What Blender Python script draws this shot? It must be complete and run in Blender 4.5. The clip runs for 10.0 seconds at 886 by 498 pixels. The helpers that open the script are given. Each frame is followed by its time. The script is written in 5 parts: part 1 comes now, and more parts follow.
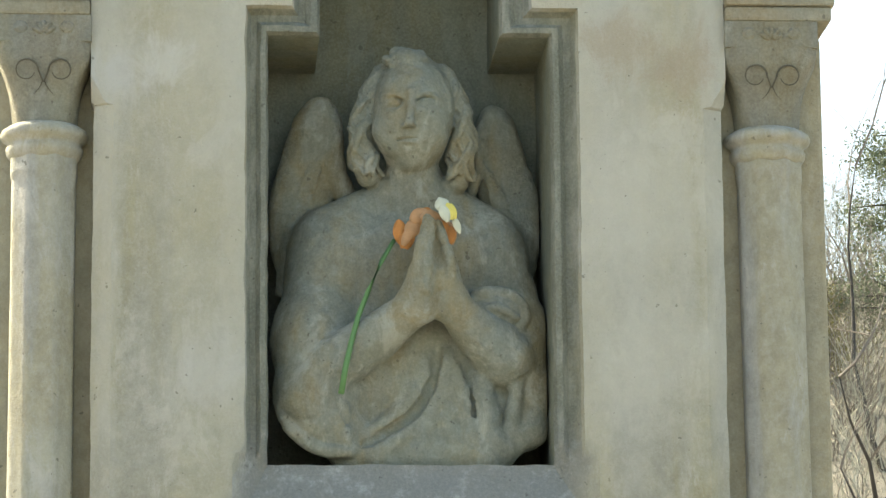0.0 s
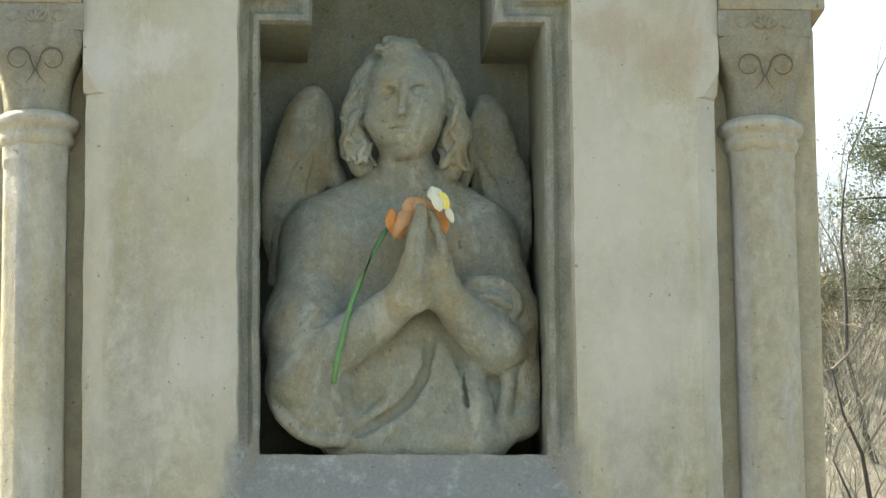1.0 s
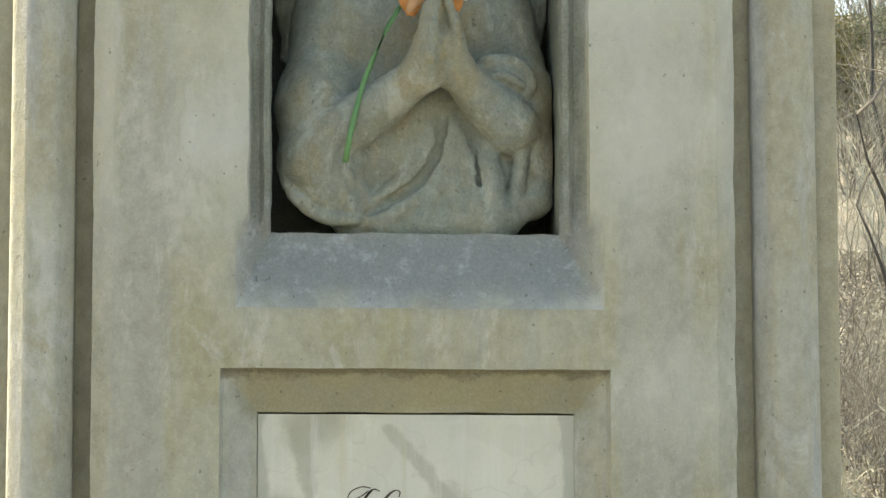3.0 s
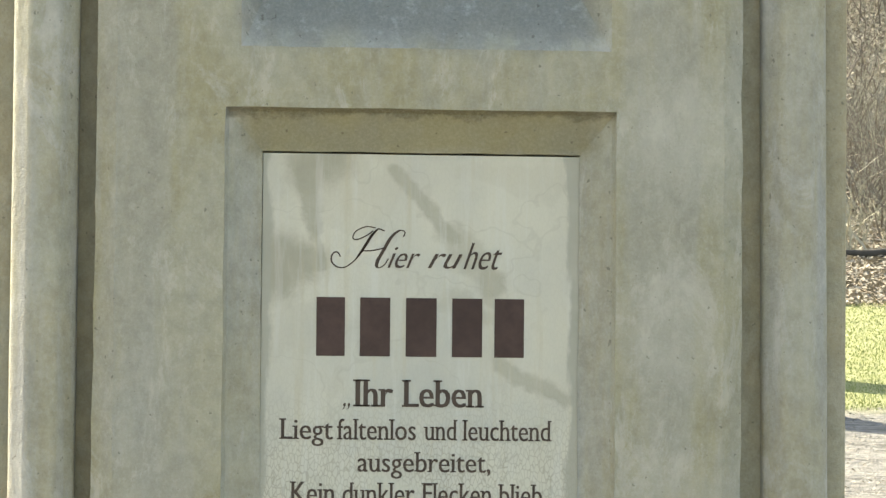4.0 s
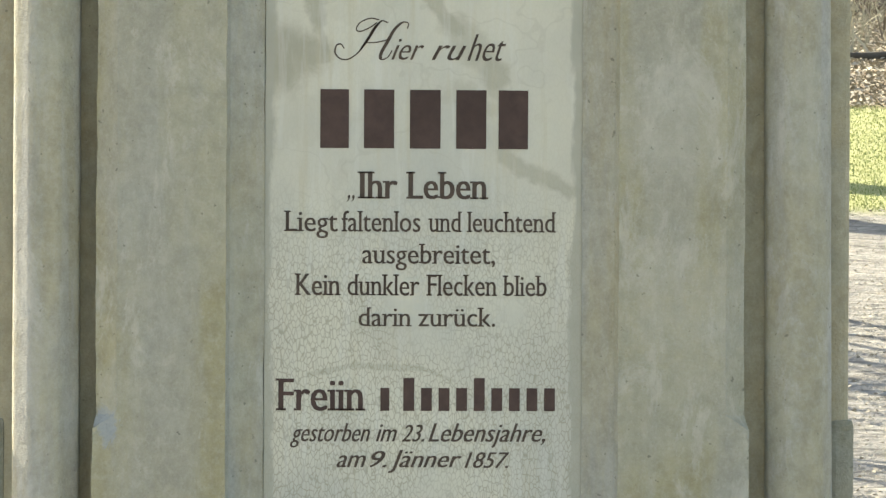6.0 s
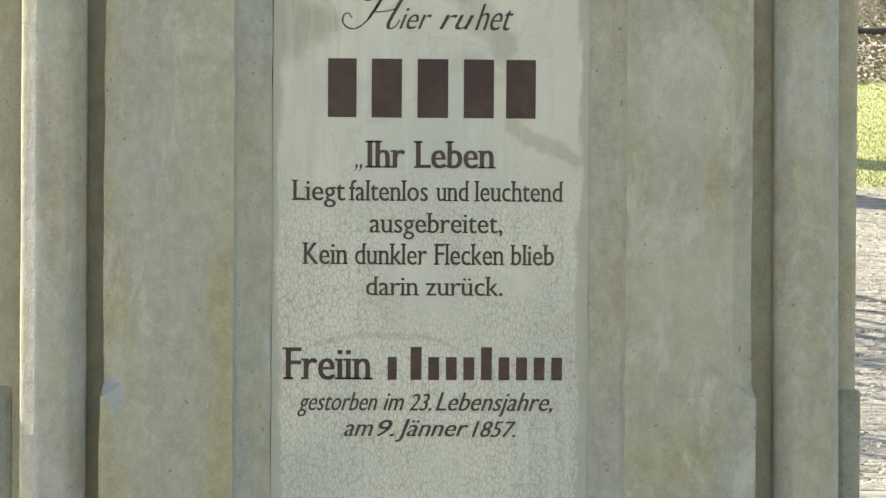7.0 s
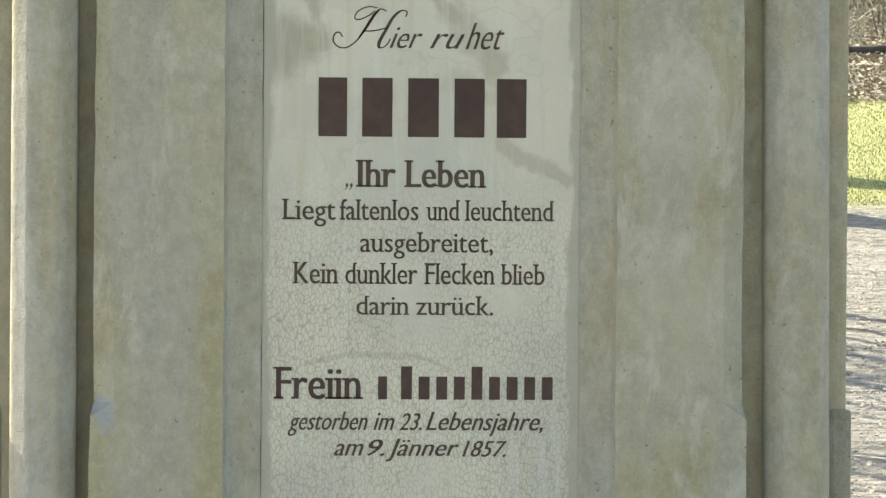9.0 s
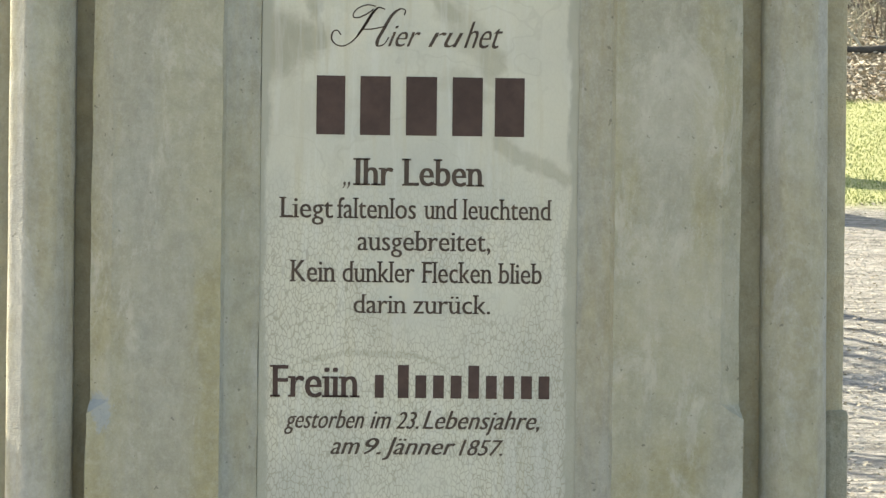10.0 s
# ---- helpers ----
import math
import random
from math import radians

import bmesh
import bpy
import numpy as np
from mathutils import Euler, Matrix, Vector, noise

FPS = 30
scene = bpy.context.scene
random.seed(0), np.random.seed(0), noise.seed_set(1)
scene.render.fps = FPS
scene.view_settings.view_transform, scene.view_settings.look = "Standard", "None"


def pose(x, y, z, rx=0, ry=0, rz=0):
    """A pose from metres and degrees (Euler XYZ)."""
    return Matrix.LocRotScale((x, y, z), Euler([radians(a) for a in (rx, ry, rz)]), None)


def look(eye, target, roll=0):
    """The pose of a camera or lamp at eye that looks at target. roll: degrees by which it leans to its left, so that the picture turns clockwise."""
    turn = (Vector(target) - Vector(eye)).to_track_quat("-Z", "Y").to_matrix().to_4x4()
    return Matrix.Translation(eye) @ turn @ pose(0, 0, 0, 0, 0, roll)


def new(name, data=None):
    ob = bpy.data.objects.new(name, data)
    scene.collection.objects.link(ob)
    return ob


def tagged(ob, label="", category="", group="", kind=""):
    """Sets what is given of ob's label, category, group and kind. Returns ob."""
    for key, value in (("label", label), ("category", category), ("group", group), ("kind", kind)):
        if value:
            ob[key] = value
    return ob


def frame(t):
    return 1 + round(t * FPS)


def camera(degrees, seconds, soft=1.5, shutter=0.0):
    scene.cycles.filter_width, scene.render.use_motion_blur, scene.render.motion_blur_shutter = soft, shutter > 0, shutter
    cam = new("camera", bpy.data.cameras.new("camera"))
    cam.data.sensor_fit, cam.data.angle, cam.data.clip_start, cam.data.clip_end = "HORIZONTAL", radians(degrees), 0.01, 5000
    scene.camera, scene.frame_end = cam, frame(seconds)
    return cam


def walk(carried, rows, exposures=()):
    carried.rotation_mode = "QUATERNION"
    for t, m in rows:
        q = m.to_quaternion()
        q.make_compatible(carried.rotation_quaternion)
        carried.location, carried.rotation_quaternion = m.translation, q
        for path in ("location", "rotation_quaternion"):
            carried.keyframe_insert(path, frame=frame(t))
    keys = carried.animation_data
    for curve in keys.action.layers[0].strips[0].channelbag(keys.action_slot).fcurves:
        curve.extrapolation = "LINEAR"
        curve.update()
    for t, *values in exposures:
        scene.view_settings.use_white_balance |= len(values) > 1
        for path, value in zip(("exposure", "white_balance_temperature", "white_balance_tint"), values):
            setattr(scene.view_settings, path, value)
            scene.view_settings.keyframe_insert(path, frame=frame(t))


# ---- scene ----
import collections

cam = camera(14.19, 10.0, soft=1.4)
PATH = [
    (0, (-0.3711, -6.3278, 1.5026), (0.0474, -0.1653, 2.7431), -0.477),
    (0.5, (-0.3691, -6.3177, 1.5006), (0.0663, -0.1553, 2.7354), -0.499),
    (1, (-0.3697, -6.3136, 1.4992), (0.0613, -0.1494, 2.7268), -0.465),
    (1.5, (-0.3713, -6.3141, 1.4986), (0.0642, -0.1536, 2.7432), -0.393),
    (2, (-0.3712, -6.3086, 1.4873), (0.0811, -0.1353, 2.6603), -0.01),
    (2.2, (-0.3717, -6.3075, 1.4833), (0.09, -0.1261, 2.6091), 0.08),
    (3.3, (-0.3386, -6.2983, 1.5991), (0.0332, -0.0383, 2.2024), 0.026),
    (3.5, (-0.3391, -6.2953, 1.5945), (0.0394, -0.0267, 2.0951), 0.116),
    (4, (-0.3411, -6.2975, 1.5813), (0.0388, -0.0166, 1.8898), 0.553),
    (4.5, (-0.3411, -6.3, 1.569), (0.0316, -0.0122, 1.6885), 0.638),
    (5, (-0.3428, -6.3, 1.5608), (0.0475, -0.0123, 1.6078), 0.266),
    (5.5, (-0.346, -6.2927, 1.5569), (0.0316, -0.0041, 1.5414), 0.293),
    (5.7, (-0.3441, -6.2939, 1.557), (0.0361, -0.0054, 1.5347), 0.307),
    (7, (-0.3523, -6.2999, 1.5427), (0.0215, -0.0115, 1.4664), 0.403),
    (7.5, (-0.3528, -6.2958, 1.5463), (0.0403, -0.0083, 1.4906), 0.342),
    (8, (-0.3532, -6.2945, 1.5456), (0.0378, -0.0068, 1.5073), 0.515),
    (8.5, (-0.3537, -6.2939, 1.5465), (0.0345, -0.0059, 1.5107), 0.573),
    (9, (-0.3531, -6.2933, 1.5451), (0.0384, -0.0056, 1.5007), 0.433),
    (9.5, (-0.3539, -6.2885, 1.5447), (0.0449, -0.0014, 1.495), 0.495),
    (10, (-0.3534, -6.2895, 1.5464), (0.0433, -0.0022, 1.4985), 0.696),
]
walk(cam, [(t, look(eye, target, roll)) for t, eye, target, roll in PATH], [(0, 1.77), (2.2, 1.77), (4.5, 1.70), (10, 1.62)])

# ---- light ----
SUN_ELEV, SUN_BACK = radians(40), radians(42)
to_sun = Vector((-math.cos(SUN_BACK) * math.cos(SUN_ELEV), math.sin(SUN_BACK) * math.cos(SUN_ELEV), math.sin(SUN_ELEV)))
world = bpy.data.worlds.new("sky")
scene.world = world
world.use_nodes = True
sky = world.node_tree.nodes.new("ShaderNodeTexSky")
sky.sky_type = "NISHITA"
sky.sun_disc = False
sky.sun_elevation = SUN_ELEV
sky.sun_rotation = math.atan2(to_sun.x, to_sun.y)
sky.dust_density = 2.5
world.node_tree.links.new(sky.outputs[0], world.node_tree.nodes["Background"].inputs[0])
world.node_tree.nodes["Background"].inputs[1].default_value = 0.125
sun_data = bpy.data.lights.new("sun", "SUN")
sun_data.energy, sun_data.angle, sun_data.color = 5.0, radians(0.53), (1.0, 0.93, 0.82)
sun = new("sun", sun_data)
sun.matrix_world = look(to_sun * 50, (0, 0, 0))
scene.view_settings.use_white_balance = True
scene.view_settings.white_balance_temperature = 7450
scene.view_settings.white_balance_tint = 4


# ---- materials ----
SILL = 2.388  # height of the niche's sill
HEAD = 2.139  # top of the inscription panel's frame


def nodes_of(name):
    m = bpy.data.materials.new(name)
    m.use_nodes = True
    return m, m.node_tree.nodes, m.node_tree.links, m.node_tree.nodes["Principled BSDF"]


class Net:
    """Small helper to wire a material."""

    def __init__(self, name, rough=0.9):
        self.m, self.n, self.l, self.b = nodes_of(name)
        self.b.inputs["Roughness"].default_value = rough
        self.b.inputs["Specular IOR Level"].default_value = 0.25
        self.co = self.n.new("ShaderNodeTexCoord").outputs["Object"]

    def put(self, sock, v):
        if isinstance(v, (int, float)):
            sock.default_value = v
        elif isinstance(v, tuple):
            sock.default_value = (*v, 1.0) if len(v) == 3 and sock.type == "RGBA" else v
        else:
            self.l.new(v, sock)

    def space(self, scale, offset=(0, 0, 0)):
        n = self.n.new("ShaderNodeMapping")
        self.l.new(self.co, n.inputs[0])
        n.inputs["Scale"].default_value, n.inputs["Location"].default_value = scale, offset
        return n.outputs[0]

    def noise(self, scale, detail=4.0, rough=0.55, stretch=(1, 1, 1), offset=(0, 0, 0), twist=0.0):
        n = self.n.new("ShaderNodeTexNoise")
        self.l.new(self.space(stretch, offset), n.inputs["Vector"])
        n.inputs["Scale"].default_value, n.inputs["Detail"].default_value = scale, detail
        n.inputs["Roughness"].default_value, n.inputs["Distortion"].default_value = rough, twist
        return n.outputs["Fac"]

    def cells(self, scale, stretch=(1, 1, 1), feature="DISTANCE_TO_EDGE"):
        n = self.n.new("ShaderNodeTexVoronoi")
        n.feature = feature
        self.l.new(self.space(stretch), n.inputs["Vector"])
        n.inputs["Scale"].default_value = scale
        return n.outputs["Distance"]

    def ramp(self, v, a, b, lo=0.0, hi=1.0):
        n = self.n.new("ShaderNodeMapRange")
        n.interpolation_type = "SMOOTHSTEP"
        self.put(n.inputs[0], v)
        for k, q in enumerate((a, b, lo, hi)):
            n.inputs[k + 1].default_value = q
        return n.outputs[0]

    def mix(self, f, a, b, mode="MIX"):
        n = self.n.new("ShaderNodeMix")
        n.data_type, n.blend_type = "RGBA", mode
        self.put(n.inputs["Factor"], f)
        self.put(n.inputs["A"], a)
        self.put(n.inputs["B"], b)
        return n.outputs["Result"]

    def math(self, op, a, b=0.0):
        n = self.n.new("ShaderNodeMath")
        n.operation = op
        self.put(n.inputs[0], a)
        self.put(n.inputs[1], b)
        return n.outputs[0]

    def bump(self, height, dist, strength=1.0, under=None):
        n = self.n.new("ShaderNodeBump")
        n.inputs["Distance"].default_value, n.inputs["Strength"].default_value = dist, strength
        self.l.new(height, n.inputs["Height"])
        if under is not None:
            self.l.new(under, n.inputs["Normal"])
        self.l.new(n.outputs[0], self.b.inputs["Normal"])
        return n.outputs[0]

    def blot(self, x, z, r, ragged=0.13):
        """A ragged round blotch on an upright face."""
        sep = self.n.new("ShaderNodeSeparateXYZ")
        self.l.new(self.co, sep.inputs[0])
        dx, dz = self.math("SUBTRACT", sep.outputs[0], x), self.math("SUBTRACT", sep.outputs[2], z)
        d = self.math("SQRT", self.math("ADD", self.math("MULTIPLY", dx, dx), self.math("MULTIPLY", dz, dz)))
        d = self.math("ADD", d, self.math("MULTIPLY", self.math("SUBTRACT", self.noise(11, 8, 0.72, (1.3, 1, 0.8), (x * 9, 1, z), 0.6), 0.5), ragged * 2))
        return self.ramp(d, r * 0.25, r * 1.15, 1.0, 0.0)

    def band(self, x0, z0, x1, z1, r, ragged=0.02):
        """A ragged blotch along a line on an upright face."""
        sep = self.n.new("ShaderNodeSeparateXYZ")
        self.l.new(self.co, sep.inputs[0])
        wx, wz = x1 - x0, z1 - z0
        long2 = wx * wx + wz * wz
        px, pz = self.math("SUBTRACT", sep.outputs[0], x0), self.math("SUBTRACT", sep.outputs[2], z0)
        t = self.math("DIVIDE", self.math("ADD", self.math("MULTIPLY", px, wx), self.math("MULTIPLY", pz, wz)), long2)
        t = self.math("MINIMUM", self.math("MAXIMUM", t, 0.0), 1.0)
        dx, dz = self.math("SUBTRACT", px, self.math("MULTIPLY", t, wx)), self.math("SUBTRACT", pz, self.math("MULTIPLY", t, wz))
        d = self.math("SQRT", self.math("ADD", self.math("MULTIPLY", dx, dx), self.math("MULTIPLY", dz, dz)))
        d = self.math("ADD", d, self.math("MULTIPLY", self.math("SUBTRACT", self.noise(24, 6, 0.6, (1, 1, 1), (x0 * 9, 1, z0)), 0.5), ragged * 2))
        return self.ramp(d, r * 0.5, r * 1.4, 1.0, 0.0)

    def done(self, colour):
        self.put(self.b.inputs["Base Color"], colour)
        return self.m


def weathered_stone(name, base, warm, grey, pale, streak=0.6, patch=2.6, seed=0.0, rough_scale=1.0, stain_and_shade=False, spread=1.0):
    """Sandstone render with warm and grey patches, run-down streaks, pale scuffs and grain; optionally the grey wash
    below the niche, darker jambs, and bounce light and shade painted on the panel head.
    """
    k = Net(name)
    o = (seed, seed * 0.7, seed * 1.3)
    mean = [sum(q) / 4 for q in zip(base, warm, grey, pale)]
    base, warm, grey, pale = (tuple(m + spread * (v - m) for v, m in zip(q, mean)) for q in (base, warm, grey, pale))
    c = k.mix(k.ramp(k.noise(patch, 6, 0.62, (1, 1, 0.6), o, 0.8), 0.42, 0.60), base, warm)
    c = k.mix(k.math("MULTIPLY", k.ramp(k.noise(3.2, 5, 0.6, (2.6, 2.6, 0.28), (seed + 4, 2, 1)), 0.44, 0.62), streak), c, grey)
    c = k.mix(k.math("MULTIPLY", k.ramp(k.noise(9, 4, 0.6, (3.2, 3.2, 0.22), (seed + 2, 7, 1)), 0.50, 0.72), 0.5 * streak), c, k.mix(0.5, grey, pale))
    c = k.mix(k.math("MULTIPLY", k.ramp(k.noise(6, 9, 0.72, (1.4, 1.4, 0.7), (seed + 9, 5, 3), 0.6), 0.53, 0.62), 0.65), c, pale)
    c = k.mix(k.ramp(k.noise(28, 6, 0.7, (1, 1, 0.75), (seed, 1, 8)), 0.3, 0.7), c, k.mix(0.29, c, (0.09, 0.085, 0.06)))
    c = k.mix(k.ramp(k.noise(62, 6, 0.75, (1, 1, 0.8), o), 0.48, 0.62, 0.0, 0.27), c, k.mix(0.75, c, pale))
    if name == "slab_stone":
        high = k.n.new("ShaderNodeSeparateXYZ")
        k.l.new(k.co, high.inputs[0])
        # ragged paler tone towards the top of the slab
        top_pale = k.ramp(k.math("ADD", high.outputs[2], k.math("MULTIPLY", k.noise(4, 7, 0.7, (1.2, 1.2, 0.8), (3, 9, 4), 0.5), 0.9)), 3.0, 3.7)
        c = k.mix(k.math("MULTIPLY", top_pale, 0.38), c, (0.60, 0.57, 0.46))
        side = k.math("ADD", high.outputs[0], k.math("MULTIPLY", k.math("SUBTRACT", k.noise(9, 6, 0.7, (1, 1, 0.5), (6, 2, 8)), 0.5), 0.09))
        upper = k.ramp(high.outputs[2], 2.2, 2.6, 0.12, 1.0)
        for near, far, amount in ((-0.512, -0.540, 0.45), (-0.352, -0.332, 0.30), (0.380, 0.350, 0.28), (0.525, 0.550, 0.45)):
            edge = k.math("MULTIPLY", k.math("MULTIPLY", k.ramp(side, near, far), upper), amount)
            if abs(near) < 0.45:
                edge = k.math("MULTIPLY", edge, k.ramp(k.math("ABSOLUTE", high.outputs[0]), 0.42, 0.46, 1.0, 0.0))
            c = k.mix(edge, c, (0.56, 0.55, 0.47))
        for bx, bz, br, amount, tone in ((0.39, 3.16, 0.07, 0.5, (0.38, 0.30, 0.20)), (0.50, 3.12, 0.08, 0.5, (0.40, 0.31, 0.21)), (-0.45, 3.13, 0.06, 0.6, (0.62, 0.61, 0.55)),
                                         (-0.54, 3.10, 0.07, 0.5, (0.55, 0.55, 0.52)), (0.45, 2.86, 0.19, 0.5, (0.62, 0.60, 0.50)), (-0.37, 2.55, 0.08, 0.45, (0.58, 0.57, 0.52)),
                                         (-0.556, 1.204, 0.022, 0.6, (0.33, 0.38, 0.44)), (0.46, 2.58, 0.17, 0.5, (0.60, 0.58, 0.48)), (0.47, 2.10, 0.15, 0.35, (0.58, 0.56, 0.46)), (0.47, 1.75, 0.16, 0.35, (0.57, 0.55, 0.46)), (0.47, 1.42, 0.16, 0.35, (0.57, 0.55, 0.46))):
            c = k.mix(k.math("MULTIPLY", k.blot(bx, bz, br), amount), c, tone)
    if stain_and_shade:
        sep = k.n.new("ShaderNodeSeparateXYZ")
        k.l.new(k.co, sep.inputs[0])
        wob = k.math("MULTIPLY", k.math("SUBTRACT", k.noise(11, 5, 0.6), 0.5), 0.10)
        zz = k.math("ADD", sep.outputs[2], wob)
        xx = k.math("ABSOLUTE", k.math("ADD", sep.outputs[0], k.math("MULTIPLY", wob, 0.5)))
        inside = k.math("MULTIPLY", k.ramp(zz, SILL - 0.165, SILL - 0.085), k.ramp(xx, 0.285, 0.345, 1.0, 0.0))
        # above the sill, darker grey-green wherever the moulding lies back from the slab face
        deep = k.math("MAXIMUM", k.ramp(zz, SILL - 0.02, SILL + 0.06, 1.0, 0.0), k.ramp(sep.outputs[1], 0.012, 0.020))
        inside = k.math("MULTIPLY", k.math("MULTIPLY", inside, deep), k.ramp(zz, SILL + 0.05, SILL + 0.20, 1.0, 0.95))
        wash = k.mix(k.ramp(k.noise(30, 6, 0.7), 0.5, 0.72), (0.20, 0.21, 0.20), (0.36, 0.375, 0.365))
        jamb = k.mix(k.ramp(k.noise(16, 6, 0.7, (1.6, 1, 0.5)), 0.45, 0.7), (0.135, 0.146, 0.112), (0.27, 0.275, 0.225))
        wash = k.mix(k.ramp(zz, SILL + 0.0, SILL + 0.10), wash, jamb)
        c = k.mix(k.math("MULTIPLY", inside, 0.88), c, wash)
        # warm ground bounce on the panel head's underside, painted as ochre
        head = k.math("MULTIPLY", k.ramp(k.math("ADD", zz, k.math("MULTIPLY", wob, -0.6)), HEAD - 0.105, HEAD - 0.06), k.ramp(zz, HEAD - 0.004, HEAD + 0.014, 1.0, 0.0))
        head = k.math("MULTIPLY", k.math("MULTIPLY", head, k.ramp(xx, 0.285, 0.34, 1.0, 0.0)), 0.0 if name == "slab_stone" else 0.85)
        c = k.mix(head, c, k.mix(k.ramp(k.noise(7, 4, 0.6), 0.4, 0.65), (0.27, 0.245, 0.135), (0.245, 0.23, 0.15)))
        # shade under the head's front edge, painted as a dark line
        lip_shade = k.math("MULTIPLY", k.ramp(zz, HEAD - 0.020, HEAD - 0.008), k.ramp(sep.outputs[1], 0.002, 0.005))
        lip_shade = k.math("MULTIPLY", k.math("MULTIPLY", lip_shade, k.ramp(sep.outputs[2], HEAD - 0.002, HEAD + 0.004, 1.0, 0.0)), 0.0 if name == "slab_stone" else 0.6)
        c = k.mix(lip_shade, c, (0.11, 0.10, 0.065))
    c = k.mix(k.ramp(k.noise(190, 3, 0.7), 0.35, 0.75, 0.0, 0.30), c, k.mix(0.5, c, (0.62, 0.60, 0.52)))
    spots = k.math("MULTIPLY", k.ramp(k.noise(75, 2, 0.5, offset=(3, seed, 2)), 0.69, 0.75), 0.5)
    c = k.mix(spots, c, (0.08, 0.075, 0.055))
    a = k.bump(k.noise(14, 6, 0.65, (1, 1, 0.8), o), 0.008 * rough_scale, 0.6)
    a = k.bump(k.noise(58, 6, 0.75, (1, 1, 0.8), o), 0.0042 * rough_scale, 0.75, a)
    k.bump(k.noise(190, 4, 0.7), 0.0018 * rough_scale, 0.8, a)
    return k.done(c)


M_SLAB = weathered_stone("slab_stone", (0.445, 0.425, 0.315), (0.405, 0.370, 0.230), (0.42, 0.415, 0.365), (0.56, 0.54, 0.45), 0.6, rough_scale=1.6, stain_and_shade=True, spread=1.15)
M_FRAME = weathered_stone("frame_stone", (0.415, 0.405, 0.315), (0.40, 0.37, 0.26), (0.36, 0.372, 0.352), (0.51, 0.50, 0.45), 0.8, 4, 3.0, stain_and_shade=True)
M_COLUMN = weathered_stone("column_stone", (0.43, 0.418, 0.325), (0.40, 0.37, 0.26), (0.38, 0.385, 0.37), (0.51, 0.50, 0.45), 0.85, 3, 7.0)
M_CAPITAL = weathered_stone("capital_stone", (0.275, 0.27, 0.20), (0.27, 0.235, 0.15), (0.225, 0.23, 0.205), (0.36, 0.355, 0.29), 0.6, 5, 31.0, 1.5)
M_IMPOST = weathered_stone("impost_stone", (0.34, 0.315, 0.225), (0.34, 0.285, 0.18), (0.29, 0.28, 0.22), (0.40, 0.38, 0.29), 0.5, 5, 37.0, 1.3)
M_PILASTER = weathered_stone("pilaster_stone", (0.405, 0.375, 0.265), (0.415, 0.362, 0.235), (0.38, 0.36, 0.28), (0.46, 0.43, 0.33), 0.4, 3, 11.0)
M_ANGEL = weathered_stone("statue_stone", (0.275, 0.282, 0.215), (0.305, 0.268, 0.165), (0.225, 0.246, 0.21), (0.41, 0.41, 0.335), 0.6, 6.0, 15.0, 1.4, spread=1.25)
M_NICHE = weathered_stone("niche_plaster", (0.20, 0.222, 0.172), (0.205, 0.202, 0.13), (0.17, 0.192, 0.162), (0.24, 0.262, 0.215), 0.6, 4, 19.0)


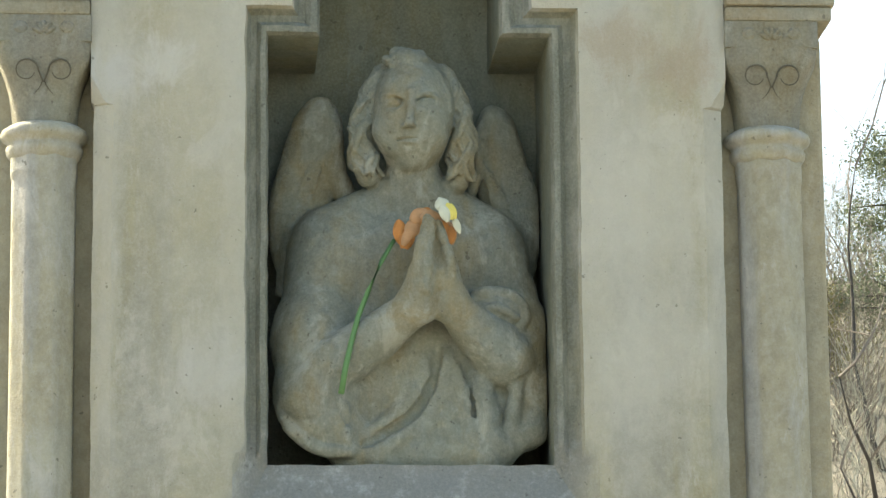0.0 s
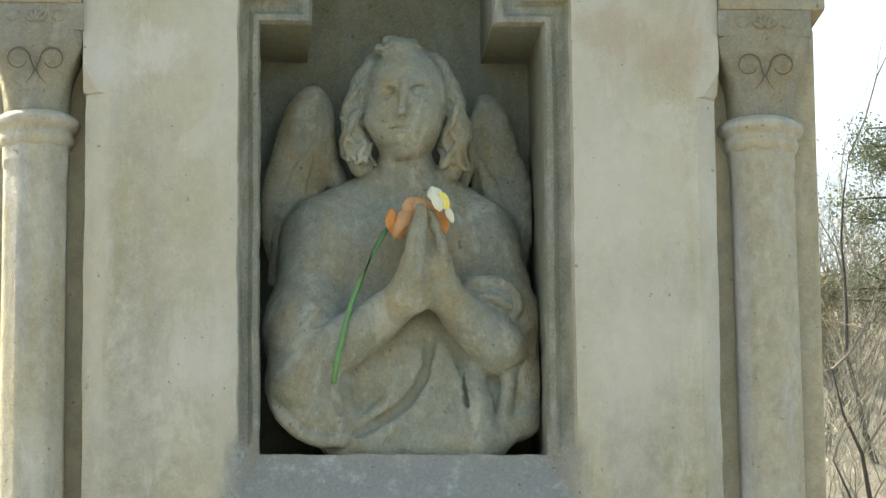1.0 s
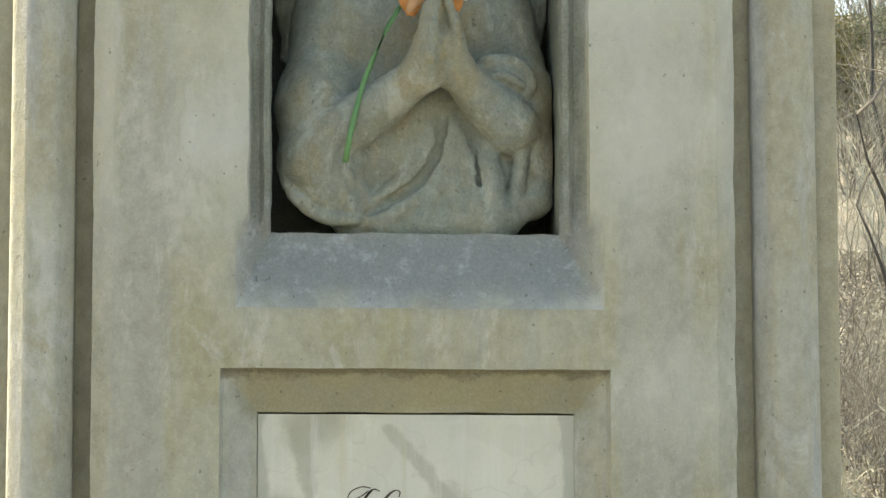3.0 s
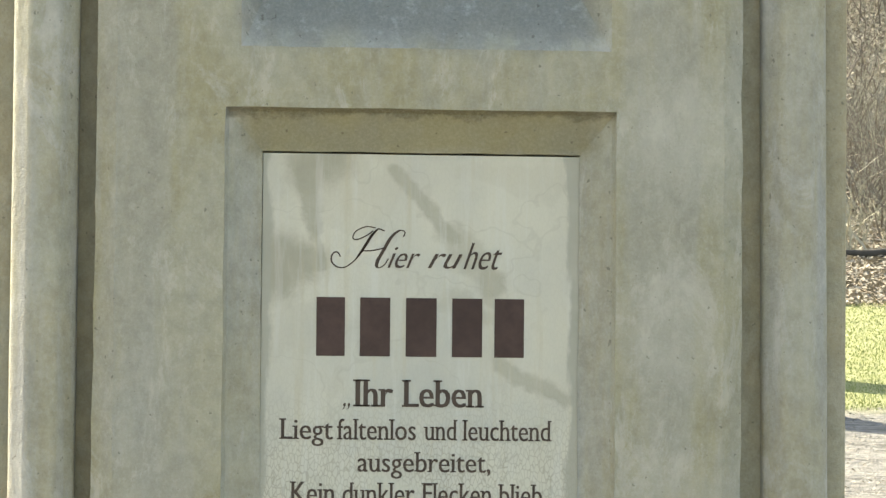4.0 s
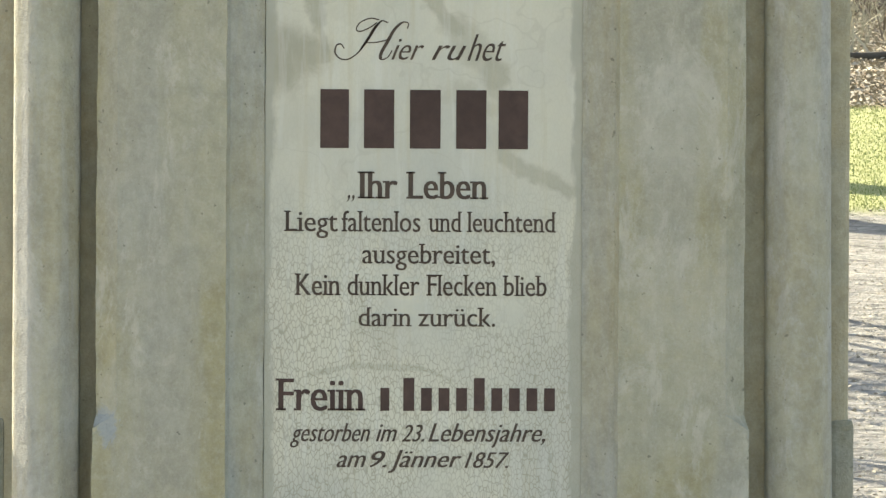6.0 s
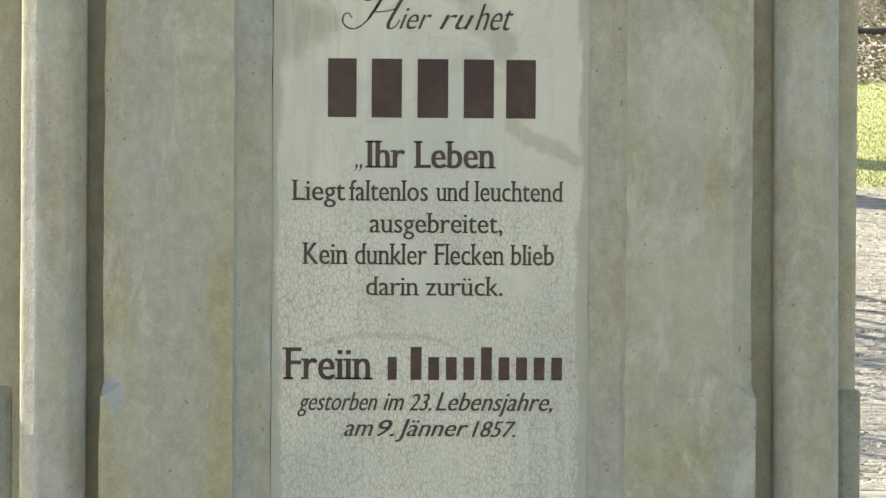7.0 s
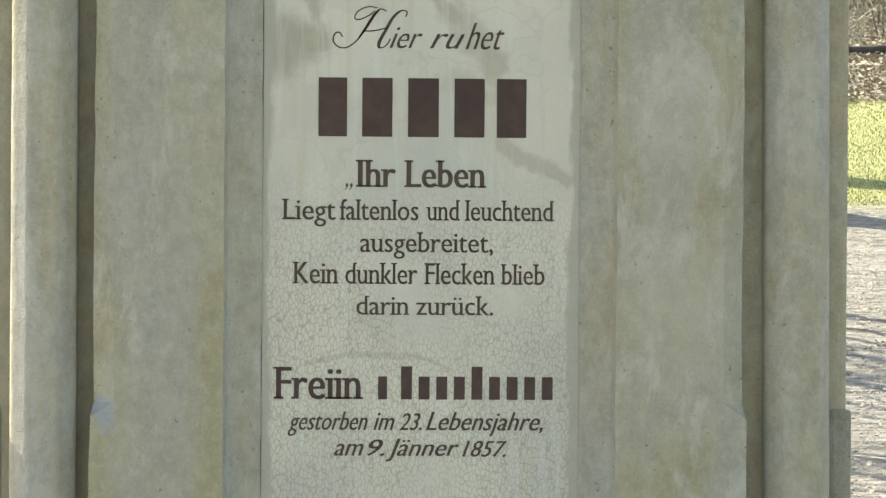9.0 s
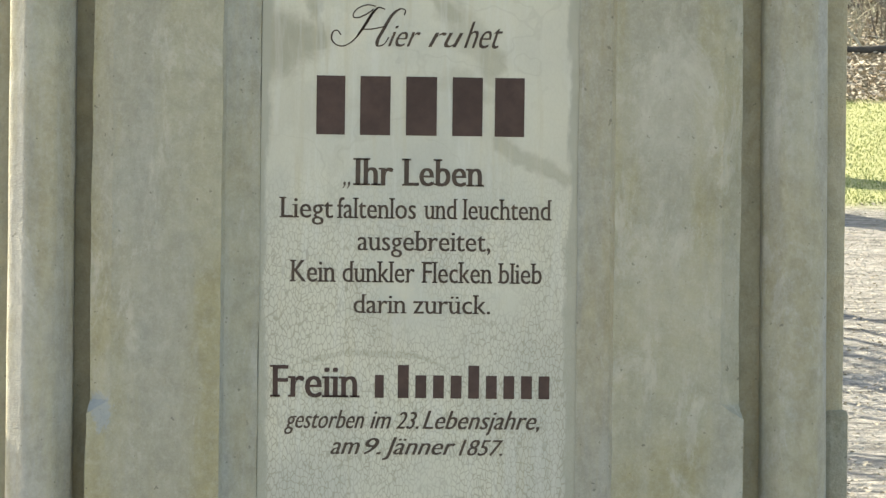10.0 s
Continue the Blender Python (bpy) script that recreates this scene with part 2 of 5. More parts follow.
def plaque_paint():
    """Cream limewash with flaked tan patches, hairline crackle and run-down streaks."""
    k = Net("plaque_paint", 0.75)
    c = k.mix(k.ramp(k.noise(3, 5, 0.6, (1, 1, 0.7)), 0.35, 0.7), (0.60, 0.58, 0.475), (0.48, 0.48, 0.42))
    sep = k.n.new("ShaderNodeSeparateXYZ")
    k.l.new(k.co, sep.inputs[0])
    upper = k.ramp(sep.outputs[2], 1.55, 1.85, -0.10, 0.0)
    flake = k.ramp(k.math("ADD", upper, k.noise(5.2, 5, 0.55, (1, 1, 1), (4.1, 0, 2.35), 0.9)), 0.55, 0.60)
    c = k.mix(k.math("MULTIPLY", flake, 0.16), c, (0.39, 0.365, 0.28))
    bare = k.mix(k.noise(40, 4), (0.345, 0.33, 0.25), (0.42, 0.40, 0.315))
    for x, z, r in ((-0.19, 2.035, 0.060), (-0.15, 2.050, 0.055), (-0.258, 1.872, 0.060), (-0.205, 1.868, 0.045), (-0.25, 1.83, 0.05)):
        c = k.mix(k.math("MULTIPLY", k.blot(x, z, r, 0.045), 0.9), c, bare)
    for x0, z0, x1, z1, r, amount in ((-0.205, 2.03, -0.186, 1.93, 0.016, 0.8), (-0.045, 2.035, 0.06, 1.915, 0.012, 0.7), (0.06, 1.915, 0.128, 1.835, 0.026, 0.5), (0.128, 1.835, 0.128, 1.80, 0.022, 0.5),
                                      (0.145, 1.685, 0.265, 1.625, 0.014, 0.65), (-0.186, 1.93, -0.17, 1.86, 0.006, 0.6), (0.06, 1.80, 0.12, 1.77, 0.02, 0.4), (-0.20, 1.295, -0.12, 1.312, 0.004, 0.5),
                                      (-0.12, 1.312, 0.0, 1.307, 0.006, 0.5), (0.0, 1.307, 0.06, 1.285, 0.0035, 0.5)):
        c = k.mix(k.math("MULTIPLY", k.band(x0, z0, x1, z1, r, min(0.030, r * 1.5)), amount), c, bare)
    c = k.mix(k.ramp(k.noise(5, 4, 0.6, (9, 9, 0.5), (2, 0, 1)), 0.55, 0.75, 0, 0.5), c, (0.50, 0.455, 0.32))
    where = k.ramp(k.noise(3.5, 3, 0.5, (1, 1, 1), (7, 0, 5)), 0.30, 0.48)
    crack = k.ramp(k.cells(105, (1.5, 1, 0.7)), 0.0, 0.12, 1.0, 0.0)
    fine = k.math("MULTIPLY", k.math("MULTIPLY", crack, where), k.ramp(sep.outputs[2], 1.42, 1.68, 0.60, 0.06))
    c = k.mix(fine, c, (0.28, 0.25, 0.18))
    c = k.mix(k.ramp(k.noise(13, 4, 0.6, (5, 5, 0.35), (1, 0, 6)), 0.5, 0.7, 0, 0.35), c, (0.62, 0.62, 0.57))
    vein = k.ramp(k.math("ABSOLUTE", k.math("SUBTRACT", k.noise(3.1, 4, 0.5, (1, 1, 1), (1.7, 0, 8.2)), 0.5)), 0.0, 0.004, 0.20, 0.0)
    c = k.mix(vein, c, (0.36, 0.34, 0.27))
    rim = k.ramp(k.math("ADD", k.math("ABSOLUTE", sep.outputs[0]), k.math("MULTIPLY", k.math("SUBTRACT", k.noise(22, 5, 0.65, (1, 1, 0.35)), 0.5), 0.05)), 0.262, 0.272)
    c = k.mix(k.math("MULTIPLY", rim, 0.85), c, k.mix(k.noise(25, 4), (0.33, 0.325, 0.26), (0.44, 0.43, 0.36)))
    a = k.bump(flake, 0.0012, -0.8)
    a = k.bump(crack, 0.0006, -0.5, a)
    k.bump(k.noise(110, 4), 0.0008, 0.6, a)
    return k.done(c)


M_PLAQUE = plaque_paint()


def plain(name, colour, rough=0.8, vary=0.25, scale=60.0, bump=0.0006):
    k = Net(name, rough)
    dark = tuple(v * (1 - vary) for v in colour)
    light = tuple(min(1.0, v * (1 + vary)) for v in colour)
    c = k.mix(k.noise(scale, 5, 0.6), dark, light)
    c = k.mix(k.ramp(k.noise(scale * 0.12, 3), 0.4, 0.7, 0, 0.4), c, dark)
    k.bump(k.noise(scale * 1.7, 3), bump, 0.6)
    return k.done(c)


M_GROOVE = plain("dark_groove", (0.13, 0.12, 0.09), 0.9, 0.3, 60)
M_INK = plain("letter_paint", (0.085, 0.062, 0.048), 0.7, 0.5, 40)
M_INK_RED = plain("name_paint", (0.078, 0.050, 0.042), 0.7, 0.45, 40)
M_STEM = plain("flower_stem", (0.13, 0.26, 0.10), 0.5, 0.3, 50)
M_ORANGE = plain("orange_petal", (0.50, 0.21, 0.06), 0.6, 0.45, 70)
M_PEACH = plain("peach_petal", (0.52, 0.29, 0.14), 0.6, 0.5, 50)
M_WHITE = plain("white_petal", (0.62, 0.62, 0.46), 0.6, 0.12, 70)
M_YELLOW = plain("yellow_petal", (0.78, 0.66, 0.16), 0.6, 0.25, 70)
M_BARK = plain("bark", (0.070, 0.064, 0.056), 0.95, 0.5, 9, 0.02)
M_TWIG = plain("twig_bark", (0.19, 0.165, 0.135), 0.95, 0.4, 9, 0.01)
M_DRY = plain("dry_stem", (0.40, 0.385, 0.30), 0.9, 0.4, 4, 0.004)
M_LITTER = plain("fallen_leaves", (0.38, 0.35, 0.285), 0.9, 0.75, 3.1, 0.002)
M_GRASS = plain("grass_blades", (0.28, 0.325, 0.12), 0.7, 0.35, 2.3, 0.002)
M_NEEDLE = plain("evergreen_leaves", (0.15, 0.18, 0.105), 0.7, 0.5, 3.0, 0.002)
M_OLIVE = plain("olive_leaves", (0.20, 0.19, 0.05), 0.7, 0.4, 3.0, 0.002)


def ground_material():
    """Gravel path, grass strip and leaf-strewn bank, by distance behind the tomb; unseen ground before it kept pale to
    bounce light.
    """
    k = Net("ground", 0.95)
    sep = k.n.new("ShaderNodeSeparateXYZ")
    k.l.new(k.co, sep.inputs[0])
    y = k.math("ADD", sep.outputs[1], k.math("MULTIPLY", k.math("SUBTRACT", k.noise(0.6, 4), 0.5), 1.4))
    gravel = k.mix(k.ramp(k.noise(2.2, 6, 0.65, (0.35, 1.8, 1)), 0.35, 0.65), (0.13, 0.128, 0.118), (0.29, 0.282, 0.262))
    gravel = k.mix(k.ramp(k.noise(9, 5, 0.7), 0.45, 0.7, 0, 0.5), gravel, (0.22, 0.205, 0.18))
    gravel = k.mix(k.ramp(k.noise(16, 5, 0.7, (0.4, 1.6, 1), (5, 2, 1)), 0.45, 0.6, 0, 0.7), gravel, (0.42, 0.41, 0.38))
    # unseen ground in front, kept pale to bounce light onto the tomb
    bounce_pale = k.mix(k.ramp(k.noise(2.2, 6, 0.65, (0.35, 1.8, 1)), 0.35, 0.65), (0.21, 0.195, 0.165), (0.36, 0.335, 0.285))
    gravel = k.mix(k.ramp(y, 7.0, 11.0), bounce_pale, gravel)
    grass = k.mix(k.noise(4, 6, 0.65), (0.26, 0.295, 0.115), (0.43, 0.43, 0.23))
    litter = k.mix(k.noise(5, 6, 0.7), (0.20, 0.16, 0.115), (0.50, 0.42, 0.32))
    soil = k.mix(k.noise(0.9, 6, 0.6), (0.10, 0.09, 0.07), (0.36, 0.33, 0.26))
    c = k.mix(k.ramp(y, 24.5, 25.6), gravel, grass)
    c = k.mix(k.ramp(y, 31.5, 32.5), c, litter)
    c = k.mix(k.ramp(y, 40.0, 46.0), c, soil)
    k.bump(k.noise(14, 6, 0.7), 0.08, 0.9)
    return k.done(c)


M_GROUND = ground_material()


# ---- mesh helpers ----
def mesh_object(name, bm, material, smooth=None):
    me = bpy.data.meshes.new(name)
    bmesh.ops.recalc_face_normals(bm, faces=bm.faces)
    bm.to_mesh(me)
    bm.free()
    me.materials.append(material)
    if smooth is not None:
        me.shade_smooth()
        me.set_sharp_from_angle(angle=radians(smooth))
    return new(name, me)


def under(ob, parent):
    ob.parent = parent
    bpy.context.view_layer.update()
    ob.matrix_parent_inverse = parent.matrix_world.inverted()
    return ob


def part(name, bm, material, parent, label="", smooth=None):
    ob = under(mesh_object(name, bm, material, smooth), parent)
    return tagged(ob, label) if label else ob


def thing(name, base, label, category, group="", kind=""):
    e = new(name)
    e.location = base
    bpy.context.view_layer.update()
    return tagged(e, label, category, group, kind)


def loft(bm, loops, close_first=False, close_last=False):
    """Bridges closed loops of equal vertex counts."""
    rings = [[bm.verts.new(p) for p in loop] for loop in loops]
    n = len(rings[0])
    for a, b in zip(rings, rings[1:]):
        for i in range(n):
            bm.faces.new((a[i], a[(i + 1) % n], b[(i + 1) % n], b[i]))
    if close_first:
        bm.faces.new(rings[0])
    if close_last:
        bm.faces.new(list(reversed(rings[-1])))
    return rings


def block(x0, x1, y0, y1, z0, z1, bevel=0.006, segments=2):
    bm = bmesh.new()
    bmesh.ops.create_cube(bm, size=1, matrix=Matrix.LocRotScale(((x0 + x1) / 2, (y0 + y1) / 2, (z0 + z1) / 2), None, (x1 - x0, y1 - y0, z1 - z0)))
    if bevel:
        bmesh.ops.bevel(bm, geom=bm.edges[:], offset=bevel, segments=segments, affect="EDGES", profile=0.6)
    return bm


def lathe(cx, cy, profile, sides=32, square=None):
    """Rings (radius, z, squareness 0..1) round a vertical axis."""
    bm = bmesh.new()
    loops = []
    for r, z, sq in profile:
        ring = []
        for i in range(sides):
            a = 2 * math.pi * (i + 0.5) / sides
            c, s = math.cos(a), math.sin(a)
            box = 1 / max(abs(c), abs(s))
            q = r * (1 + (min(box, 1.30) - 1) * sq)
            ring.append((cx + q * c, cy + q * s, z))
        loops.append(ring)
    loft(bm, loops, True, True)
    return bm


def tubes(paths, sides=6):
    """One mesh from tapered tubes: each path is a list of (point, radius)."""
    verts, faces = [], []
    for path in paths:
        start = len(verts)
        for j, (p, r) in enumerate(path):
            ahead = (Vector(path[min(j + 1, len(path) - 1)][0]) - Vector(path[max(j - 1, 0)][0])).normalized()
            side = ahead.cross((0.13, 0.31, 0.94) if abs(ahead.z) < 0.9 else (1, 0.2, 0)).normalized()
            up = side.cross(ahead)
            for i in range(sides):
                a = 2 * math.pi * i / sides
                verts.append(Vector(p) + r * (math.cos(a) * side + math.sin(a) * up))
        for j in range(len(path) - 1):
            for i in range(sides):
                a, b = start + j * sides, start + (j + 1) * sides
                faces.append((a + i, a + (i + 1) % sides, b + (i + 1) % sides, b + i))
        faces.append(tuple(start + i for i in reversed(range(sides))))
        faces.append(tuple(start + (len(path) - 1) * sides + i for i in range(sides)))
    return verts, faces


def raw_object(name, verts, faces, material, smooth=False):
    me = bpy.data.meshes.new(name)
    me.from_pydata([tuple(v) for v in verts], [], faces)
    me.materials.append(material)
    if smooth:
        me.shade_smooth()
    return new(name, me)


# ---- ground ----
def ground_height(x, y):
    d = y + 6.3
    rise = max(0.0, d - 20.0)
    h = 0.17 * (rise - 1.2 * (1 - math.exp(-rise / 1.2)))
    steep = max(0.0, d - 46)
    h += 0.17 * (steep - 3 * (1 - math.exp(-steep / 3)))
    if d > 88:
        h -= 0.34 * (d - 88) * min(1.0, (d - 88) / 30)
    return h + 0.05 * noise.noise((x * 0.35, y * 0.35, 2.0)) * min(1.0, max(0.0, (abs(y) + abs(x) - 3) / 6))


def build_ground():
    xs = sorted({*[-3000, -900, -300, -120, -60, -40, -30, -22, -16], *np.arange(-12, 17, 0.5).tolist(), *[18, 22, 30, 40, 60, 120, 300, 900, 3000]})
    ys = sorted({*[-3000, -900, -300, -100, -50, -30, -20, -12, -8, -4, 0, 4, 8, 11], *np.arange(12, 62, 0.5).tolist(), *np.arange(62, 110, 3).tolist(), *[120, 140, 155, 300, 900, 3000]})
    flat = ground_height(0, 155)
    verts = [(x, y, ground_height(x, y) if y < 155 else flat) for y in ys for x in xs]
    n = len(xs)
    faces = [(j * n + i, j * n + i + 1, (j + 1) * n + i + 1, (j + 1) * n + i) for j in range(len(ys) - 1) for i in range(n - 1)]
    return tagged(raw_object("ground", verts, faces, M_GROUND, True), "pale gravel path, sunlit grass strip and leaf-strewn bank", "ground", kind="structure")


build_ground()

# ---- tomb ----
tomb = thing("tomb_monument", (0, 0.2, 0), "weathered beige stone tomb with niche, inscription panel and two columns", "tomb")
HALF, CHAMF = 0.577, 0.541
Z_STOP_TOP, Z_STOP_LOW, Z_TOP, Z_PLINTH = 3.046, 1.213, 3.62, 0.55


def shouldered(xl, xr, zb, zs, xil, xir, y, z_top):
    """A shouldered opening: jambs, shoulders, then a narrower head with a round top."""
    out = [(xl, y, zb), (xr, y, zb), (xr, y, zs), (xir, y, zs)]
    mid, r = (xil + xir) / 2, (xir - xil) / 2
    out += [(mid + r * math.cos(a), y, z_top - r + r * math.sin(a)) for a in [math.pi * i / 12 for i in range(13)]]
    out += [(xil, y, zs), (xl, y, zs)]
    return out


Z_RAMP = 2.247
P0 = shouldered(-0.322, 0.338, Z_RAMP, 3.257, -0.241, 0.255, 0.0, 3.54)
P3 = shouldered(-0.259, 0.260, SILL, 3.183, -0.164, 0.169, 0.056, 3.485)
BACK = 0.315


def rect(x0, x1, z0, z1, y):
    return [(x0, y, z0), (x1, y, z0), (x1, y, z1), (x0, y, z1)]


PANEL_LOW = 0.80
Q0 = rect(-0.349, 0.348, PANEL_LOW - 0.075, 2.139, 0.0)
Q1 = rect(-0.342, 0.342, PANEL_LOW - 0.067, 2.132, 0.020)
Q2 = rect(-0.281, 0.288, PANEL_LOW, 2.065, 0.054)
Q3 = rect(-0.277, 0.286, PANEL_LOW + 0.004, 2.064, 0.090)


def worn(loops, step=0.022, size=0.0016):
    """The loops with extra points along their sides, all nudged a little as worn stone is."""
    counts = [max(1, round((Vector(a) - Vector(b)).length / step)) for a, b in zip(loops[0], loops[0][1:] + loops[0][:1])]
    out = []
    for loop in loops:
        ring = []
        for a, b, n in zip(loop, loop[1:] + loop[:1], counts):
            for i in range(n):
                p = Vector(a).lerp(b, i / n)
                q = p + Vector((noise.noise(p * 9), 0, noise.noise(p * 9 + Vector((7, 3, 1))))) * size + Vector((noise.noise(p * 41), 0, noise.noise(p * 41 + Vector((5, 2, 1))))) * size * 0.7
                ring.append((q.x, p.y, q.z))
        out.append(ring)
    return out




def niche_moulding():
    """A rebate and a raised inner fillet round the jambs and head, dying into the plain slope of the sill."""
    dense = worn([P0, P3])
    rings = []
    for f, y in ((0.0, 0.0), (0.20, 0.002), (0.33, 0.004), (0.41, 0.022), (0.50, 0.031), (0.66, 0.033), (0.73, 0.026), (0.79, 0.0205), (0.93, 0.0215), (1.0, 0.034)):
        ring = []
        for a, b in zip(*dense):
            p = Vector(a).lerp(b, f)
            up = min(1.0, max(0.0, (p.z - SILL + 0.01) / 0.04))
            up = up * up * (3 - 2 * up)
            rough = 0.0022 * noise.noise(p * 30) + 0.0012 * noise.noise(p * 85)
            ring.append((p.x + rough, (0.056 * f) * (1 - up) + y * up + (rough if f > 0 else 0), p.z + rough))
        rings.append(ring)
    rings[0] = dense[0]
    return rings


WORN_NICHE = niche_moulding()
WORN_PANEL = worn([Q0, [(p[0], 0.006, p[2]) for p in Q0], Q1, Q2, Q3])
WORN_PANEL[1] = [(p[0] + math.copysign(0.0015, -p[0]), p[1], p[2]) for p in WORN_PANEL[1]]


def slab_outline(y, chamfer):
    w = HALF + 0.006
    inner = CHAMF if chamfer else HALF
    right = [(w, Z_PLINTH), (w, Z_STOP_LOW - 0.012), (inner, Z_STOP_LOW + 0.014), (inner, Z_STOP_TOP - 0.003), (inner + (0.014 if chamfer else 0.001), Z_STOP_TOP), (w - 0.003, Z_STOP_TOP + (0.045 if chamfer else 0.004)), (w, Z_STOP_TOP + (0.052 if chamfer else 0.008)), (w, Z_TOP)]
    return [(x, y, z) for x, z in right] + [(-x, y, z) for x, z in reversed(right)]


def build_slab():
    bm = bmesh.new()
    outline, shoulder = worn([slab_outline(0.0, True), slab_outline(0.024, False)], 0.03, 0.0022)
    edges = []
    for loop in (outline, WORN_NICHE[0], WORN_PANEL[0]):
        vs = [bm.verts.new(p) for p in loop]
        edges += [bm.edges.new((vs[i], vs[(i + 1) % len(vs)])) for i in range(len(vs))]
    bmesh.ops.triangle_fill(bm, use_beauty=True, edges=edges, normal=(0, -1, 0))
    loft(bm, [outline, shoulder, [(p[0], 0.45, p[2]) for p in shoulder]], False, True)
    bmesh.ops.remove_doubles(bm, verts=bm.verts[:], dist=0.0004)
    return part("slab", bm, M_SLAB, tomb, "beige rendered stone slab with chamfered arrises", 30)


build_slab()


def build_niche_frame():
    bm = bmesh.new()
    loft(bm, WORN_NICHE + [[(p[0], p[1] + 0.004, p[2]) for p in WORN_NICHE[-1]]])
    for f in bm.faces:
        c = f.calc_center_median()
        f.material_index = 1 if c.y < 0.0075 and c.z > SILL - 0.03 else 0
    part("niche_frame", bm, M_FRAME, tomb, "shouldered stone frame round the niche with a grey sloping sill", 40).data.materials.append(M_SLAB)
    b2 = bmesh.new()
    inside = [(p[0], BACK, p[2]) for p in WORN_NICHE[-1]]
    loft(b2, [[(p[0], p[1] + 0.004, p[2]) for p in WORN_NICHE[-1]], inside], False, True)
    part("niche_lining", b2, M_NICHE, tomb, "dark grey-green plaster lining of the niche", 30)


build_niche_frame()


def build_panel():
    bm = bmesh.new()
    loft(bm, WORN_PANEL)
    part("panel_frame", bm, M_FRAME, tomb, "chamfered stone frame round the inscription, bounce light painted ochre on its head", 35)
    x0, x1, z0, z1 = Q3[0][0], Q3[1][0], Q3[0][2], Q3[2][2]
    return part("plaque", block(x0 - 0.003, x1 + 0.003, 0.058, 0.085, z0 - 0.003, z1 - 0.0025, 0.0), M_PLAQUE, tomb, "cream painted inscription plaque, flaking and crackled")


plaque = build_panel()
part("plinth", block(-1.0, 1.0, -0.22, 0.62, -0.05, Z_PLINTH, 0.015), M_FRAME, tomb, "plain stone plinth")


def build_pilaster(s):
    inner, outer = 0.55, 0.776
    front = 0.078 if s > 0 else 0.095
    a, b = sorted((s * inner, s * outer))
    part("pilaster", block(a, b, front, 0.45, Z_PLINTH, 3.20, 0.008), M_PILASTER, tomb, "tan stone pilaster behind the column")
    a, b = sorted((s * (outer - 0.035), s * (outer + 0.010)))
    part("pilaster_foot", block(a, b, front - 0.006, 0.452, Z_PLINTH, Z_STOP_LOW + 0.004, 0.012), M_CAPITAL, tomb, "grey stone foot of the pilaster")


